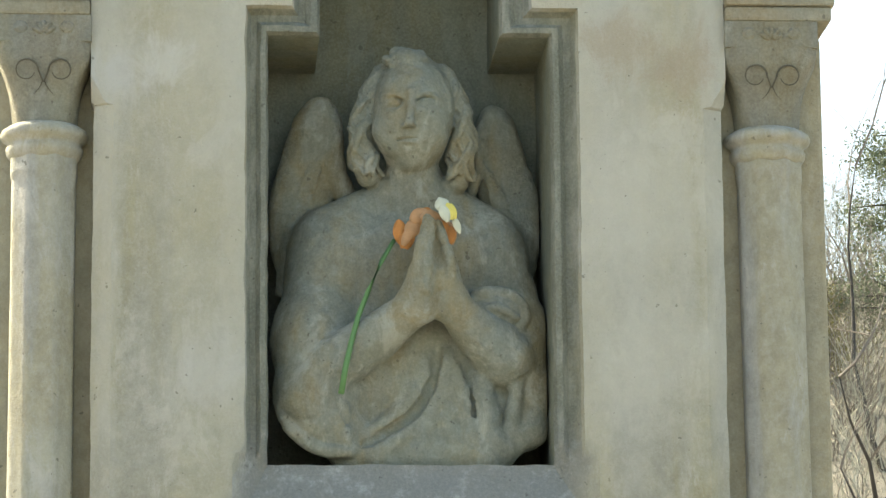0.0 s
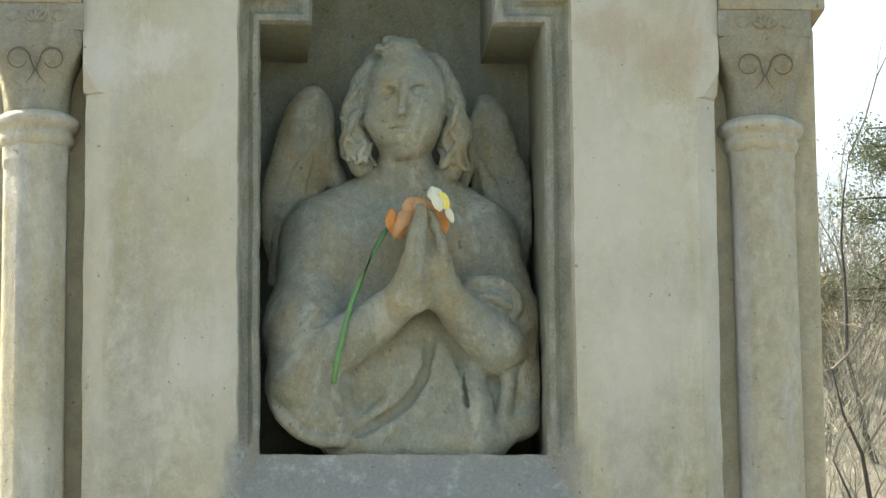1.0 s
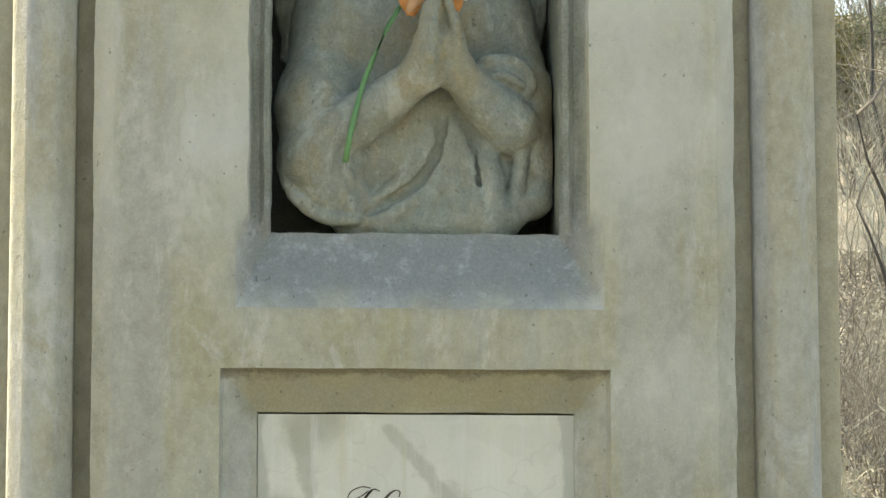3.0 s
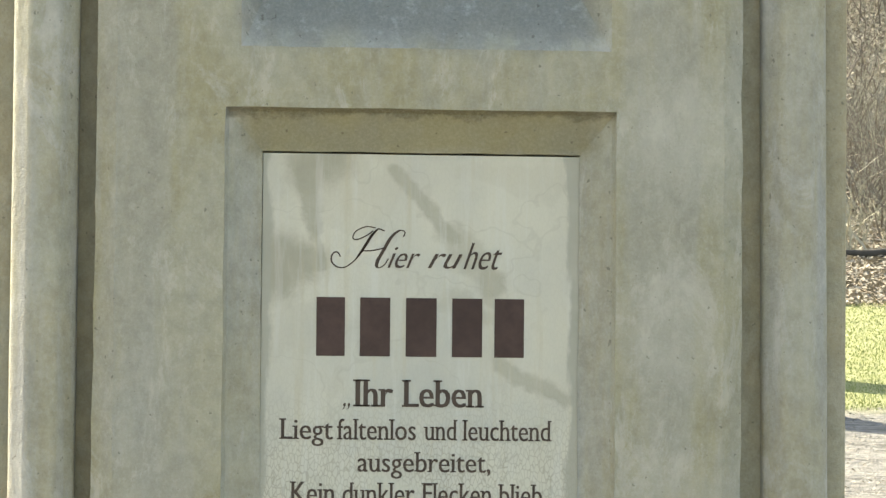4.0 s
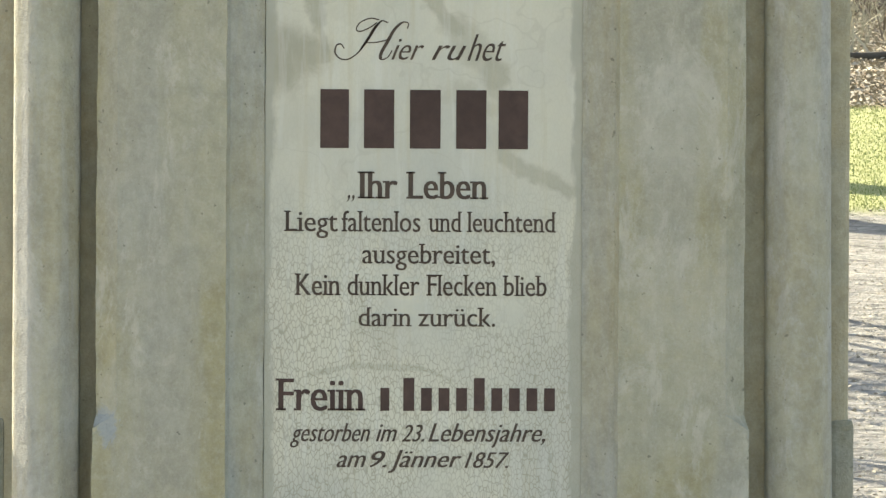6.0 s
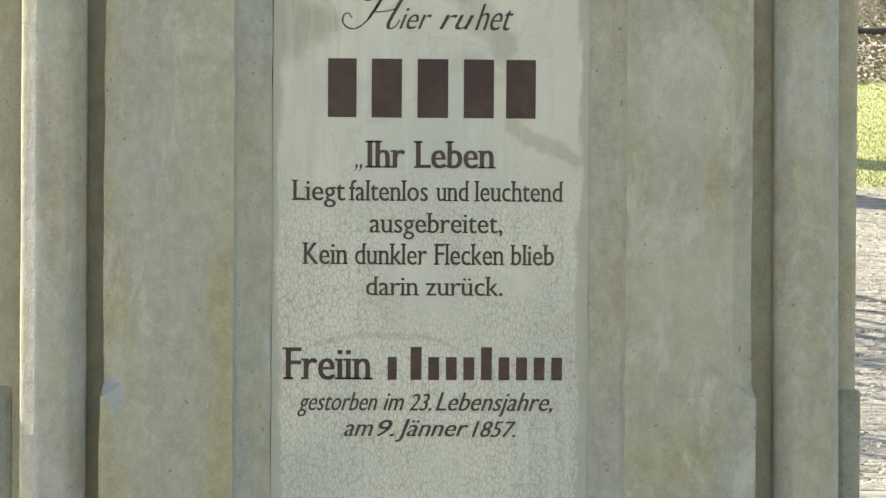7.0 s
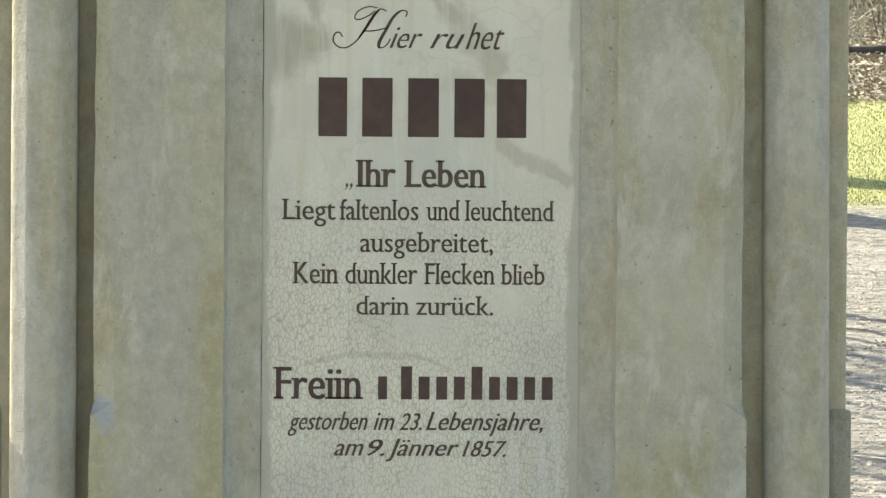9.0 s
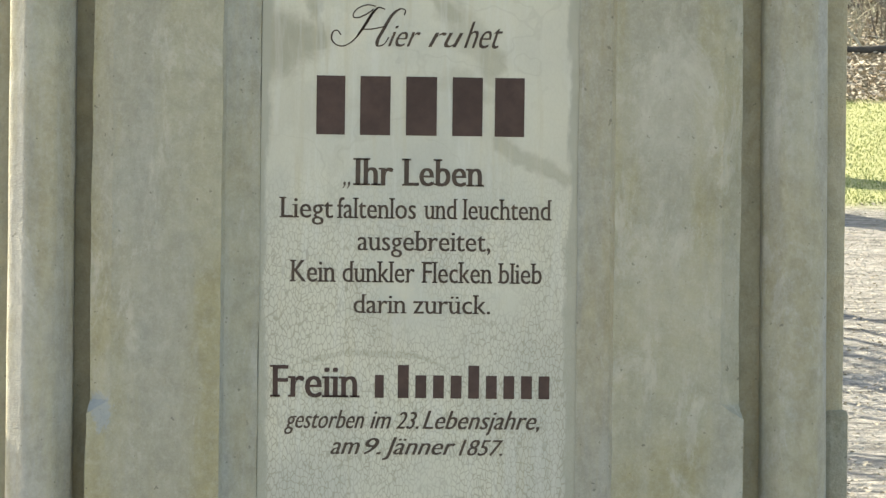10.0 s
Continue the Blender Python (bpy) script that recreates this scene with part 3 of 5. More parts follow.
def build_column(s):
    """Tapering column with rounded facets, ringed neck and a scrolled capital."""
    cx_low, cx_top, cy = (0.684, 0.669, 0.072) if s > 0 else (-0.667, -0.668, 0.072)
    column = under(mesh_object("column", lathe(cx_low, cy, [(0.085, Z_PLINTH, 1), (0.085, 0.72, 1), (0.075, 0.78, 0.4), (0.066, 0.84, 0)], 24), M_COLUMN, 40), tomb)
    tagged(column, "tapering faceted stone column with scrolled capital")
    z_neck = 2.955
    prof = []
    for i in range(55):
        f = 0.955 * i / 24 if i < 25 else 0.955 + 0.045 * (i - 24) / 30
        z = 0.84 + f * (z_neck - 0.84)
        prof.append((0.0622 - 0.0012 * f ** 1.3 + 0.0006 * noise.noise((0, s, z * 5)), z))
    bm = bmesh.new()
    loops = []
    for r, z in prof:
        f = (z - 0.84) / (z_neck - 0.84)
        cx = cx_low + (cx_top - cx_low) * f
        ring = []
        for i in range(48):
            ang = 2 * math.pi * (i + 0.5) / 48
            facet = (ang + math.pi / 8) % (math.pi / 4) - math.pi / 8
            u = abs(facet) / (math.pi / 8)
            head = z_neck - 0.030 - 0.022 * (1 - math.sqrt(max(0.0, 1 - u * u)))
            cutin = 0.0030 * min(1.0, max(0.0, (head - z) / 0.006)) * (1 if u < 0.86 else max(0.0, (1 - u) / 0.14))
            oct_r = 0.985 * r / max(math.cos(facet), 0.945) - cutin * 0.8
            ring.append((cx + oct_r * math.cos(ang), cy + oct_r * math.sin(ang), z))
        loops.append(ring)
    loft(bm, loops, True, True)
    part("shaft", bm, M_COLUMN, column, smooth=50)
    ring = [(0.060, z_neck - 0.006, 0), (0.066, z_neck, 0), (0.070, z_neck + 0.008, 0), (0.071, z_neck + 0.016, 0), (0.067, z_neck + 0.022, 0), (0.069, z_neck + 0.027, 0),
            (0.078, z_neck + 0.033, 0), (0.081, z_neck + 0.041, 0), (0.078, z_neck + 0.049, 0), (0.068, z_neck + 0.056, 0), (0.06, z_neck + 0.06, 0)]
    part("neck_ring", lathe(cx_top, cy, ring, 40), M_COLUMN, column, smooth=60)
    zc = z_neck + 0.056
    bell = [(0.060, zc, 0.05), (0.062, zc + 0.03, 0.25), (0.066, zc + 0.06, 0.55), (0.074, zc + 0.088, 0.8), (0.083, zc + 0.112, 1), (0.086, zc + 0.130, 1), (0.0862, zc + 0.146, 1)]
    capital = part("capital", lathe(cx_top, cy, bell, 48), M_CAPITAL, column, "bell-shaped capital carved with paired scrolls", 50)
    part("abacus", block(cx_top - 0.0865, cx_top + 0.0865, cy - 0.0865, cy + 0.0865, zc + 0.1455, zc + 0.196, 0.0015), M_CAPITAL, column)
    yf = cy - 0.079
    # thin dark tubes stand in for the incised lines of the scrolls
    for side in (-1, 1):
        pts = []
        for i in range(30):
            f = i / 29
            ang = math.pi * 1.9 * f
            r = 0.022 * (1 - 0.30 * f)
            pts.append(((cx_top + side * (0.031 - r * math.cos(ang) * 1.0), yf - 0.0035 - 0.004 * math.sin(ang), zc + 0.092 + r * math.sin(ang) * 0.95), 0.0019 - 0.0010 * f))
        stem = [((cx_top + side * (0.001 + 0.008 * k / 5), yf + 0.006 - 0.008 * k / 5, zc + 0.072 + 0.020 * k / 5), 0.0016) for k in range(6)]
        leaf = [((cx_top + side * (0.003 + 0.014 * (k / 6) ** 1.6), yf + 0.0045 + 0.010 * k / 6, zc + 0.072 - 0.020 * k / 6), 0.0013 - 0.0008 * k / 6) for k in range(7)]
        v, f = tubes([stem + pts, leaf], 6)
        tagged(under(raw_object("scroll", v, f, M_GROOVE, True), capital), "thin dark tube in place of an incised scroll")
        bm = bmesh.new()
        bmesh.ops.create_uvsphere(bm, u_segments=10, v_segments=6, radius=1, matrix=Matrix.LocRotScale((cx_top + side * 0.042, cy - 0.086, zc + 0.172), None, (0.014, 0.004, 0.012)))
        part("rosette", bm, M_CAPITAL, capital, smooth=60)
    bm = bmesh.new()
    for k in range(5):
        ang = radians(-60 + 30 * k)
        bmesh.ops.create_uvsphere(bm, u_segments=8, v_segments=6, radius=1, matrix=Matrix.Translation((cx_top + 0.014 * math.sin(ang), cy - 0.086, zc + 0.158 + 0.016 * math.cos(ang))) @ Matrix.Rotation(ang, 4, "Y") @ Matrix.Diagonal((0.0055, 0.006, 0.012, 1)))
    part("palmette", bm, M_CAPITAL, capital, smooth=60)


for s in (-1, 1):
    build_pilaster(s)
    build_column(s)


def build_impost(s):
    """Moulded stone course over column and pilaster."""
    z = 3.206
    outer = 0.782
    for k, (z0, z1, grow) in enumerate(((z, z + 0.028, 0.0), (z + 0.028, z + 0.06, 0.006), (z + 0.06, z + 0.30, 0.012))):
        a, b = sorted((s * (HALF + 0.0075), s * (outer + grow)))
        part("impost", block(a, b, -0.018 - grow, 0.45, z0 + 0.0005, z1, 0.006), M_IMPOST, tomb, "moulded tan stone course above the column" if k == 0 else "")


for s in (-1, 1):
    build_impost(s)


# ---- inscription ----
def serifs(me, reach, thick):
    """Small slabs at the feet and heads of a line's upright stems."""
    faces_at = collections.Counter(e for p in me.polygons for e in p.edge_keys)
    out = []
    for a, b in (k for k, n in faces_at.items() if n == 1):
        p, q = sorted((me.vertices[a].co, me.vertices[b].co), key=lambda v: v.y)
        if q.y - p.y < 0.26 or abs(q.x - p.x) > 0.03 * (q.y - p.y):
            continue
        if abs(p.y) < 0.03 or p.y < -0.12:
            out.append((p.x - reach, p.x + reach, p.y, p.y + thick))
        if q.y > 0.44:
            out.append((q.x - reach * 1.1, q.x + (reach if abs(q.y - 0.7) < 0.025 else 0.005), q.y - thick, q.y))
    return out


def letters(text, x0, x1, z_base, z_top, material, shear=0.0, weight=0.0, stem=0.0, slab=0.0, name="inscription"):
    """A word set to the given width and height; stem thickens its uprights, slab gives them serifs."""
    cu = bpy.data.curves.new(name, "FONT")
    cu.body, cu.size, cu.shear, cu.offset, cu.resolution_u = text, 1.0, shear, weight, 3
    ob = new("setting", cu)
    bpy.context.view_layer.update()
    me = bpy.data.meshes.new_from_object(ob.evaluated_get(bpy.context.evaluated_depsgraph_get()))
    bpy.data.objects.remove(ob)
    flat = [(v.co.x, v.co.y) for v in me.vertices]
    verts = [(x, y, 0.0) for x, y in flat]
    faces = [tuple(p.vertices) for p in me.polygons]
    n = len(flat)
    if stem:
        verts += [(x + stem, y, 1.0) for x, y in flat]
        faces += [tuple(i + n for i in f) for f in faces]
    for a, b, c, d in serifs(me, slab, 0.045) if slab else ():
        i = len(verts)
        verts += [(a, c, 2.0), (b + stem, c, 2.0), (b + stem, d, 2.0), (a, d, 2.0)]
        faces.append((i, i + 1, i + 2, i + 3))
    lo, hi = min(v[0] for v in verts), max(v[0] for v in verts)
    verts = [(x0 + (x - lo) / (hi - lo) * (x1 - x0), 0.0572 - 0.0002 * k, z_base + y / 0.70 * (z_top - z_base)) for x, y, k in verts]
    return under(raw_object(name, verts, faces, material), plaque)


def pen_stroke(points, thin, thick, material):
    """A painted stroke through (x, z) points: thin on the way up, thick on the way down."""
    p = [Vector((x, z)) for x, z in points]
    p = [2 * p[0] - p[1], *p, 2 * p[-1] - p[-2]]
    line = []
    for i in range(1, len(p) - 2):
        for t in (0, 0.2, 0.4, 0.6, 0.8):
            line.append(0.5 * (2 * p[i] + (p[i + 1] - p[i - 1]) * t + (2 * p[i - 1] - 5 * p[i] + 4 * p[i + 1] - p[i + 2]) * t * t + (3 * p[i] - p[i - 1] - 3 * p[i + 1] + p[i + 2]) * t**3))
    line.append(p[-2])
    verts, faces = [], []
    for i, q in enumerate(line):
        d = (line[min(i + 1, len(line) - 1)] - line[max(i - 1, 0)]).normalized()
        w = thin + (thick - thin) * max(0.0, -d.y) ** 1.5 * math.sin(math.pi * min(1, max(0, i / (len(line) - 1)))) ** 0.5
        verts += [(q.x - d.y * w / 2, 0.0571, q.y + d.x * w / 2), (q.x + d.y * w / 2, 0.0571, q.y - d.x * w / 2)]
        if i:
            faces.append((2 * i - 2, 2 * i - 1, 2 * i + 1, 2 * i))
    return under(raw_object("inscription", verts, faces, material), plaque)


def bar(x0, x1, z0, z1, material, lean=0.0):
    """A plain painted bar."""
    bm = bmesh.new()
    k = lean * (z1 - z0)
    bm.faces.new([bm.verts.new(p) for p in ((x0, 0.0572, z0), (x1, 0.0572, z0), (x1 + k, 0.0572, z1), (x0 + k, 0.0572, z1))])
    return part("bar", bm, material, plaque)


# the script line: a swash initial and looped ascenders round slanting letters
pen_stroke([(-0.140, 1.8775), (-0.146, 1.8856), (-0.1541, 1.8826), (-0.1563, 1.8695), (-0.1463, 1.8593), (-0.1311, 1.8592), (-0.1128, 1.8732), (-0.0974, 1.8954), (-0.0851, 1.9155), (-0.0739, 1.9276), (-0.0618, 1.9245)], 0.0022, 0.0030, M_INK)
pen_stroke([(-0.0739, 1.9276), (-0.0851, 1.9155), (-0.0974, 1.8954), (-0.1128, 1.8732)], 0.0020, 0.0060, M_INK)
pen_stroke([(-0.082, 1.9246), (-0.0942, 1.9156), (-0.1105, 1.9086), (-0.1185, 1.9117), (-0.1124, 1.9238), (-0.0941, 1.9318), (-0.0779, 1.9297)], 0.0022, 0.0028, M_INK)
pen_stroke([(-0.0275, 1.9142), (-0.0254, 1.9233), (-0.0355, 1.9253), (-0.0497, 1.9133), (-0.0631, 1.8901), (-0.0744, 1.8689), (-0.0735, 1.8588), (-0.0623, 1.8628), (-0.0545, 1.8750)], 0.0022, 0.0066, M_INK)
pen_stroke([(-0.1026, 1.8883), (-0.0823, 1.8892), (-0.058, 1.8951)], 0.0022, 0.0022, M_INK)
letters("ier", -0.056, 0.003, 1.858, 1.900, M_INK, 0.5, -0.010, 0.03)
letters("ru", 0.016, 0.079, 1.858, 1.900, M_INK, 0.5, -0.010, 0.03)
letters("het", 0.080, 0.150, 1.857, 1.907, M_INK, 0.5, -0.010, 0.03)
letters("„", -0.134, -0.120, 1.610, 1.645, M_INK, 0.3)
WORDS = (
    ("Ihr", -0.115, -0.043, 1.610, 1.660, 0.052), ("Leben", -0.028, 0.119, 1.610, 1.660, 0.052),
    ("Liegt", -0.246, -0.150, 1.551, 1.589, 0.028), ("faltenlos", -0.143, -0.002, 1.551, 1.589, 0.028), ("und", 0.012, 0.072, 1.551, 1.589, 0.028), ("leuchtend", 0.081, 0.241, 1.551, 1.589, 0.028),
    ("ausgebreitet,", -0.106, 0.132, 1.494, 1.531, 0.026),
    ("Kein", -0.226, -0.144, 1.437, 1.477, 0.032), ("dunkler", -0.132, -0.003, 1.437, 1.476, 0.028), ("Flecken", 0.009, 0.136, 1.437, 1.476, 0.028), ("blieb", 0.146, 0.225, 1.437, 1.475, 0.028),
    ("darin", -0.112, -0.017, 1.382, 1.417, 0.022), ("zurück.", -0.005, 0.133, 1.382, 1.417, 0.022),
)
for word, xa, xb, za, zb, stem in WORDS:
    letters(word, xa, xb, za, zb, M_INK, 0.0, -0.004, stem, 0.062)
letters("Freiin", -0.259, -0.099, 1.231, 1.290, M_INK_RED, 0.0, -0.004, 0.045, 0.062)
for word, xa, xb, za, zb in (("gestorben", -0.233, -0.090, 1.176, 1.210), ("im", -0.080, -0.042, 1.176, 1.210), ("23.", -0.034, 0.007, 1.176, 1.207), ("Lebensjahre,", 0.014, 0.224, 1.176, 1.210),
                             ("am", -0.150, -0.097, 1.130, 1.163), ("9.", -0.091, -0.060, 1.130, 1.160), ("Jänner", -0.058, 0.074, 1.130, 1.162), ("1857.", 0.079, 0.160, 1.129, 1.158)):
    letters(word, xa, xb, za, zb, M_INK, 0.38, -0.004, 0.035)
# the given name: five plain bars
z0, z1 = 1.700, 1.805
for xa, xb in ((-0.182, -0.131), (-0.104, -0.050), (-0.022, 0.033), (0.061, 0.115), (0.137, 0.190)):
    bar(xa, xb, z0, z1, M_INK_RED)
# the family name: narrow upright bars
z0, z1, zt = 1.231, 1.272, 1.290
xa, xb = -0.031, 0.253
bar(-0.072, -0.056, z0, z1, M_INK_RED)
for i in range(9):
    w = (xb - xa) / 9
    bar(xa + i * w, xa + (i + 0.62) * w, z0, zt if i in (0, 4) else z1, M_INK_RED)


# ---- statue ----
class Sculpt:
    """Soft-blended solids on a grid, skinned into one mesh."""

    def __init__(self, lo, hi, h):
        self.lo, self.h = np.array(lo), h
        self.axes = [np.arange(a, b, h, dtype=np.float32) for a, b in zip(lo, hi)]
        self.f = np.full([len(a) for a in self.axes], 1.0, np.float32)

    def near(self, lo, hi):
        cut = [slice(max(0, int((l - o) / self.h)), max(0, int((u - o) / self.h) + 2)) for l, u, o in zip(lo, hi, self.lo)]
        x, y, z = (a[c] for a, c in zip(self.axes, cut))
        return tuple(cut), x[:, None, None], y[None, :, None], z[None, None, :]

    def blend(self, cut, d, k, carve):
        f = self.f[cut]
        if carve:
            w = np.clip(0.5 - 0.5 * (f + d) / k, 0, 1)
            self.f[cut] = f * (1 - w) - d * w + k * w * (1 - w)
        else:
            w = np.clip(0.5 + 0.5 * (f - d) / k, 0, 1)
            self.f[cut] = f * (1 - w) + d * w - k * w * (1 - w)

    def limb(self, a, b, ra, rb, k=0.02, carve=False):
        a, b = np.array(a), np.array(b)
        pad = max(ra, rb) + k + 3 * self.h
        cut, x, y, z = self.near(np.minimum(a, b) - pad, np.maximum(a, b) + pad)
        v = b - a
        t = np.clip(((x - a[0]) * v[0] + (y - a[1]) * v[1] + (z - a[2]) * v[2]) / max(v @ v, 1e-9), 0, 1)
        d = np.sqrt((x - a[0] - t * v[0]) ** 2 + (y - a[1] - t * v[1]) ** 2 + (z - a[2] - t * v[2]) ** 2) - (ra + (rb - ra) * t)
        self.blend(cut, d, k, carve)

    def egg(self, c, r, turn=0.0, k=0.02, carve=False):
        """An ellipsoid; turn leans its top towards +x, in degrees."""
        pad = max(r) + k + 3 * self.h
        cut, x, y, z = self.near([q - pad for q in c], [q + pad for q in c])
        cs, sn = math.cos(radians(turn)), math.sin(radians(turn))
        u, v, w = x - c[0], y - c[1], z - c[2]
        u, w = u * cs - w * sn, u * sn + w * cs
        k0 = np.sqrt((u / r[0]) ** 2 + (v / r[1]) ** 2 + (w / r[2]) ** 2) + 1e-6
        k1 = np.sqrt((u / r[0] ** 2) ** 2 + (v / r[1] ** 2) ** 2 + (w / r[2] ** 2) ** 2) + 1e-6
        self.blend(cut, k0 * (k0 - 1) / k1, k, carve)

    def fold(self, points, ra, rb, k=0.008, carve=False):
        """A tube along a smooth line through the points, tapering from ra to rb."""
        p = [np.array(q) for q in points]
        p = [2 * p[0] - p[1], *p, 2 * p[-1] - p[-2]]
        line = []
        for i in range(1, len(p) - 2):
            for t in (0, 0.25, 0.5, 0.75):
                line.append(0.5 * (2 * p[i] + (p[i + 1] - p[i - 1]) * t + (2 * p[i - 1] - 5 * p[i] + 4 * p[i + 1] - p[i + 2]) * t * t + (3 * p[i] - p[i - 1] - 3 * p[i + 1] + p[i + 2]) * t**3))
        line.append(p[-2])
        n = len(line) - 1
        for i in range(n):
            self.limb(line[i], line[i + 1], ra + (rb - ra) * i / n, ra + (rb - ra) * (i + 1) / n, k, carve)

    def pleats(self, c, lo, hi, count, amp, r0, r1):
        """Ridges that fan out downwards from a point, between two distances from it."""
        cut, x, y, z = self.near(lo, hi)
        ang = np.arctan2(x - c[0], c[1] - z)
        r = np.sqrt((x - c[0]) ** 2 + (c[1] - z) ** 2)
        mask = np.clip((r - r0) / 0.09, 0, 1) * np.clip((r1 - r) / 0.03, 0, 1)
        edge = np.clip((x - lo[0]) / 0.02, 0, 1) * np.clip((hi[0] - x) / 0.02, 0, 1) * np.clip((z - lo[2] + 0.02) / 0.02, 0, 1) * np.clip((hi[2] - z) / 0.02, 0, 1)
        wave = np.sin(count * ang + 1.7 * np.sin(2.3 * ang * 3 + 1) + 0.5 * np.sin(60 * r))
        self.f[cut] += (amp * np.sign(wave) * np.abs(wave) ** 0.7 * mask * edge).astype(np.float32)

    def weather(self, amp):
        """Shallow lumps of worn stone over the whole."""
        x, y, z = (a[tuple(slice(None) if q == n else None for q in range(3))] for n, a in enumerate(self.axes))
        lump = np.sin(61 * x + 3 * np.sin(37 * z)) * np.sin(53 * z + 2 * np.sin(41 * y)) + 0.6 * np.sin(131 * x + 90 * y + 2 * np.sin(70 * z)) * np.sin(149 * z - 60 * y)
        self.f += (amp * lump).astype(np.float32)

    def skin(self):
        f = self.f
        for ax in range(3):
            for e in (0, -1):
                s = [slice(None)] * 3
                s[ax] = e
                f[tuple(s)] = np.maximum(f[tuple(s)], 1e-4)
        ins = f < 0
        corner = [(i, j, k) for i in (0, 1) for j in (0, 1) for k in (0, 1)]
        view = lambda g, c: g[c[0] : g.shape[0] - 1 + c[0], c[1] : g.shape[1] - 1 + c[1], c[2] : g.shape[2] - 1 + c[2]]
        count = sum(view(ins, c).astype(np.int8) for c in corner)
        idx = np.argwhere((count > 0) & (count < 8))
        vals = np.stack([f[idx[:, 0] + c[0], idx[:, 1] + c[1], idx[:, 2] + c[2]] for c in corner], 1)
        total, num = np.zeros((len(idx), 3)), np.zeros((len(idx), 1))
        for a in range(8):
            for b in range(a + 1, 8):
                ca, cb = np.array(corner[a]), np.array(corner[b])
                if abs(ca - cb).sum() != 1:
                    continue
                va, vb = vals[:, a], vals[:, b]
                hit = (va < 0) != (vb < 0)
                t = np.where(hit, va / np.where(hit, va - vb, 1), 0)
                total += hit[:, None] * (ca + t[:, None] * (cb - ca))
                num += hit[:, None]
        pts = self.lo + self.h * (idx + total / num)
        number = np.full(f.shape, -1, np.int64)
        number[tuple(idx.T)] = np.arange(len(idx))
        quads = []
        for ax in range(3):
            lo, hi = [slice(1, -1)] * 3, [slice(1, -1)] * 3
            lo[ax], hi[ax] = slice(0, -1), slice(1, None)
            a, b = ins[tuple(lo)], ins[tuple(hi)]
            e = np.argwhere(a != b)
            flip = a[tuple(e.T)]
            base = e + np.array([0 if q == ax else 1 for q in range(3)])
            u, v = [(1, 2), (2, 0), (0, 1)][ax]
            q = []
            for du, dv in ((0, 0), (1, 0), (1, 1), (0, 1)):
                c = base.copy()
                c[:, u] -= du
                c[:, v] -= dv
                q.append(number[tuple(c.T)])
            q = np.stack(q, 1)
            q[~flip] = q[~flip][:, ::-1]
            quads.append(q)
        return pts, np.concatenate(quads)


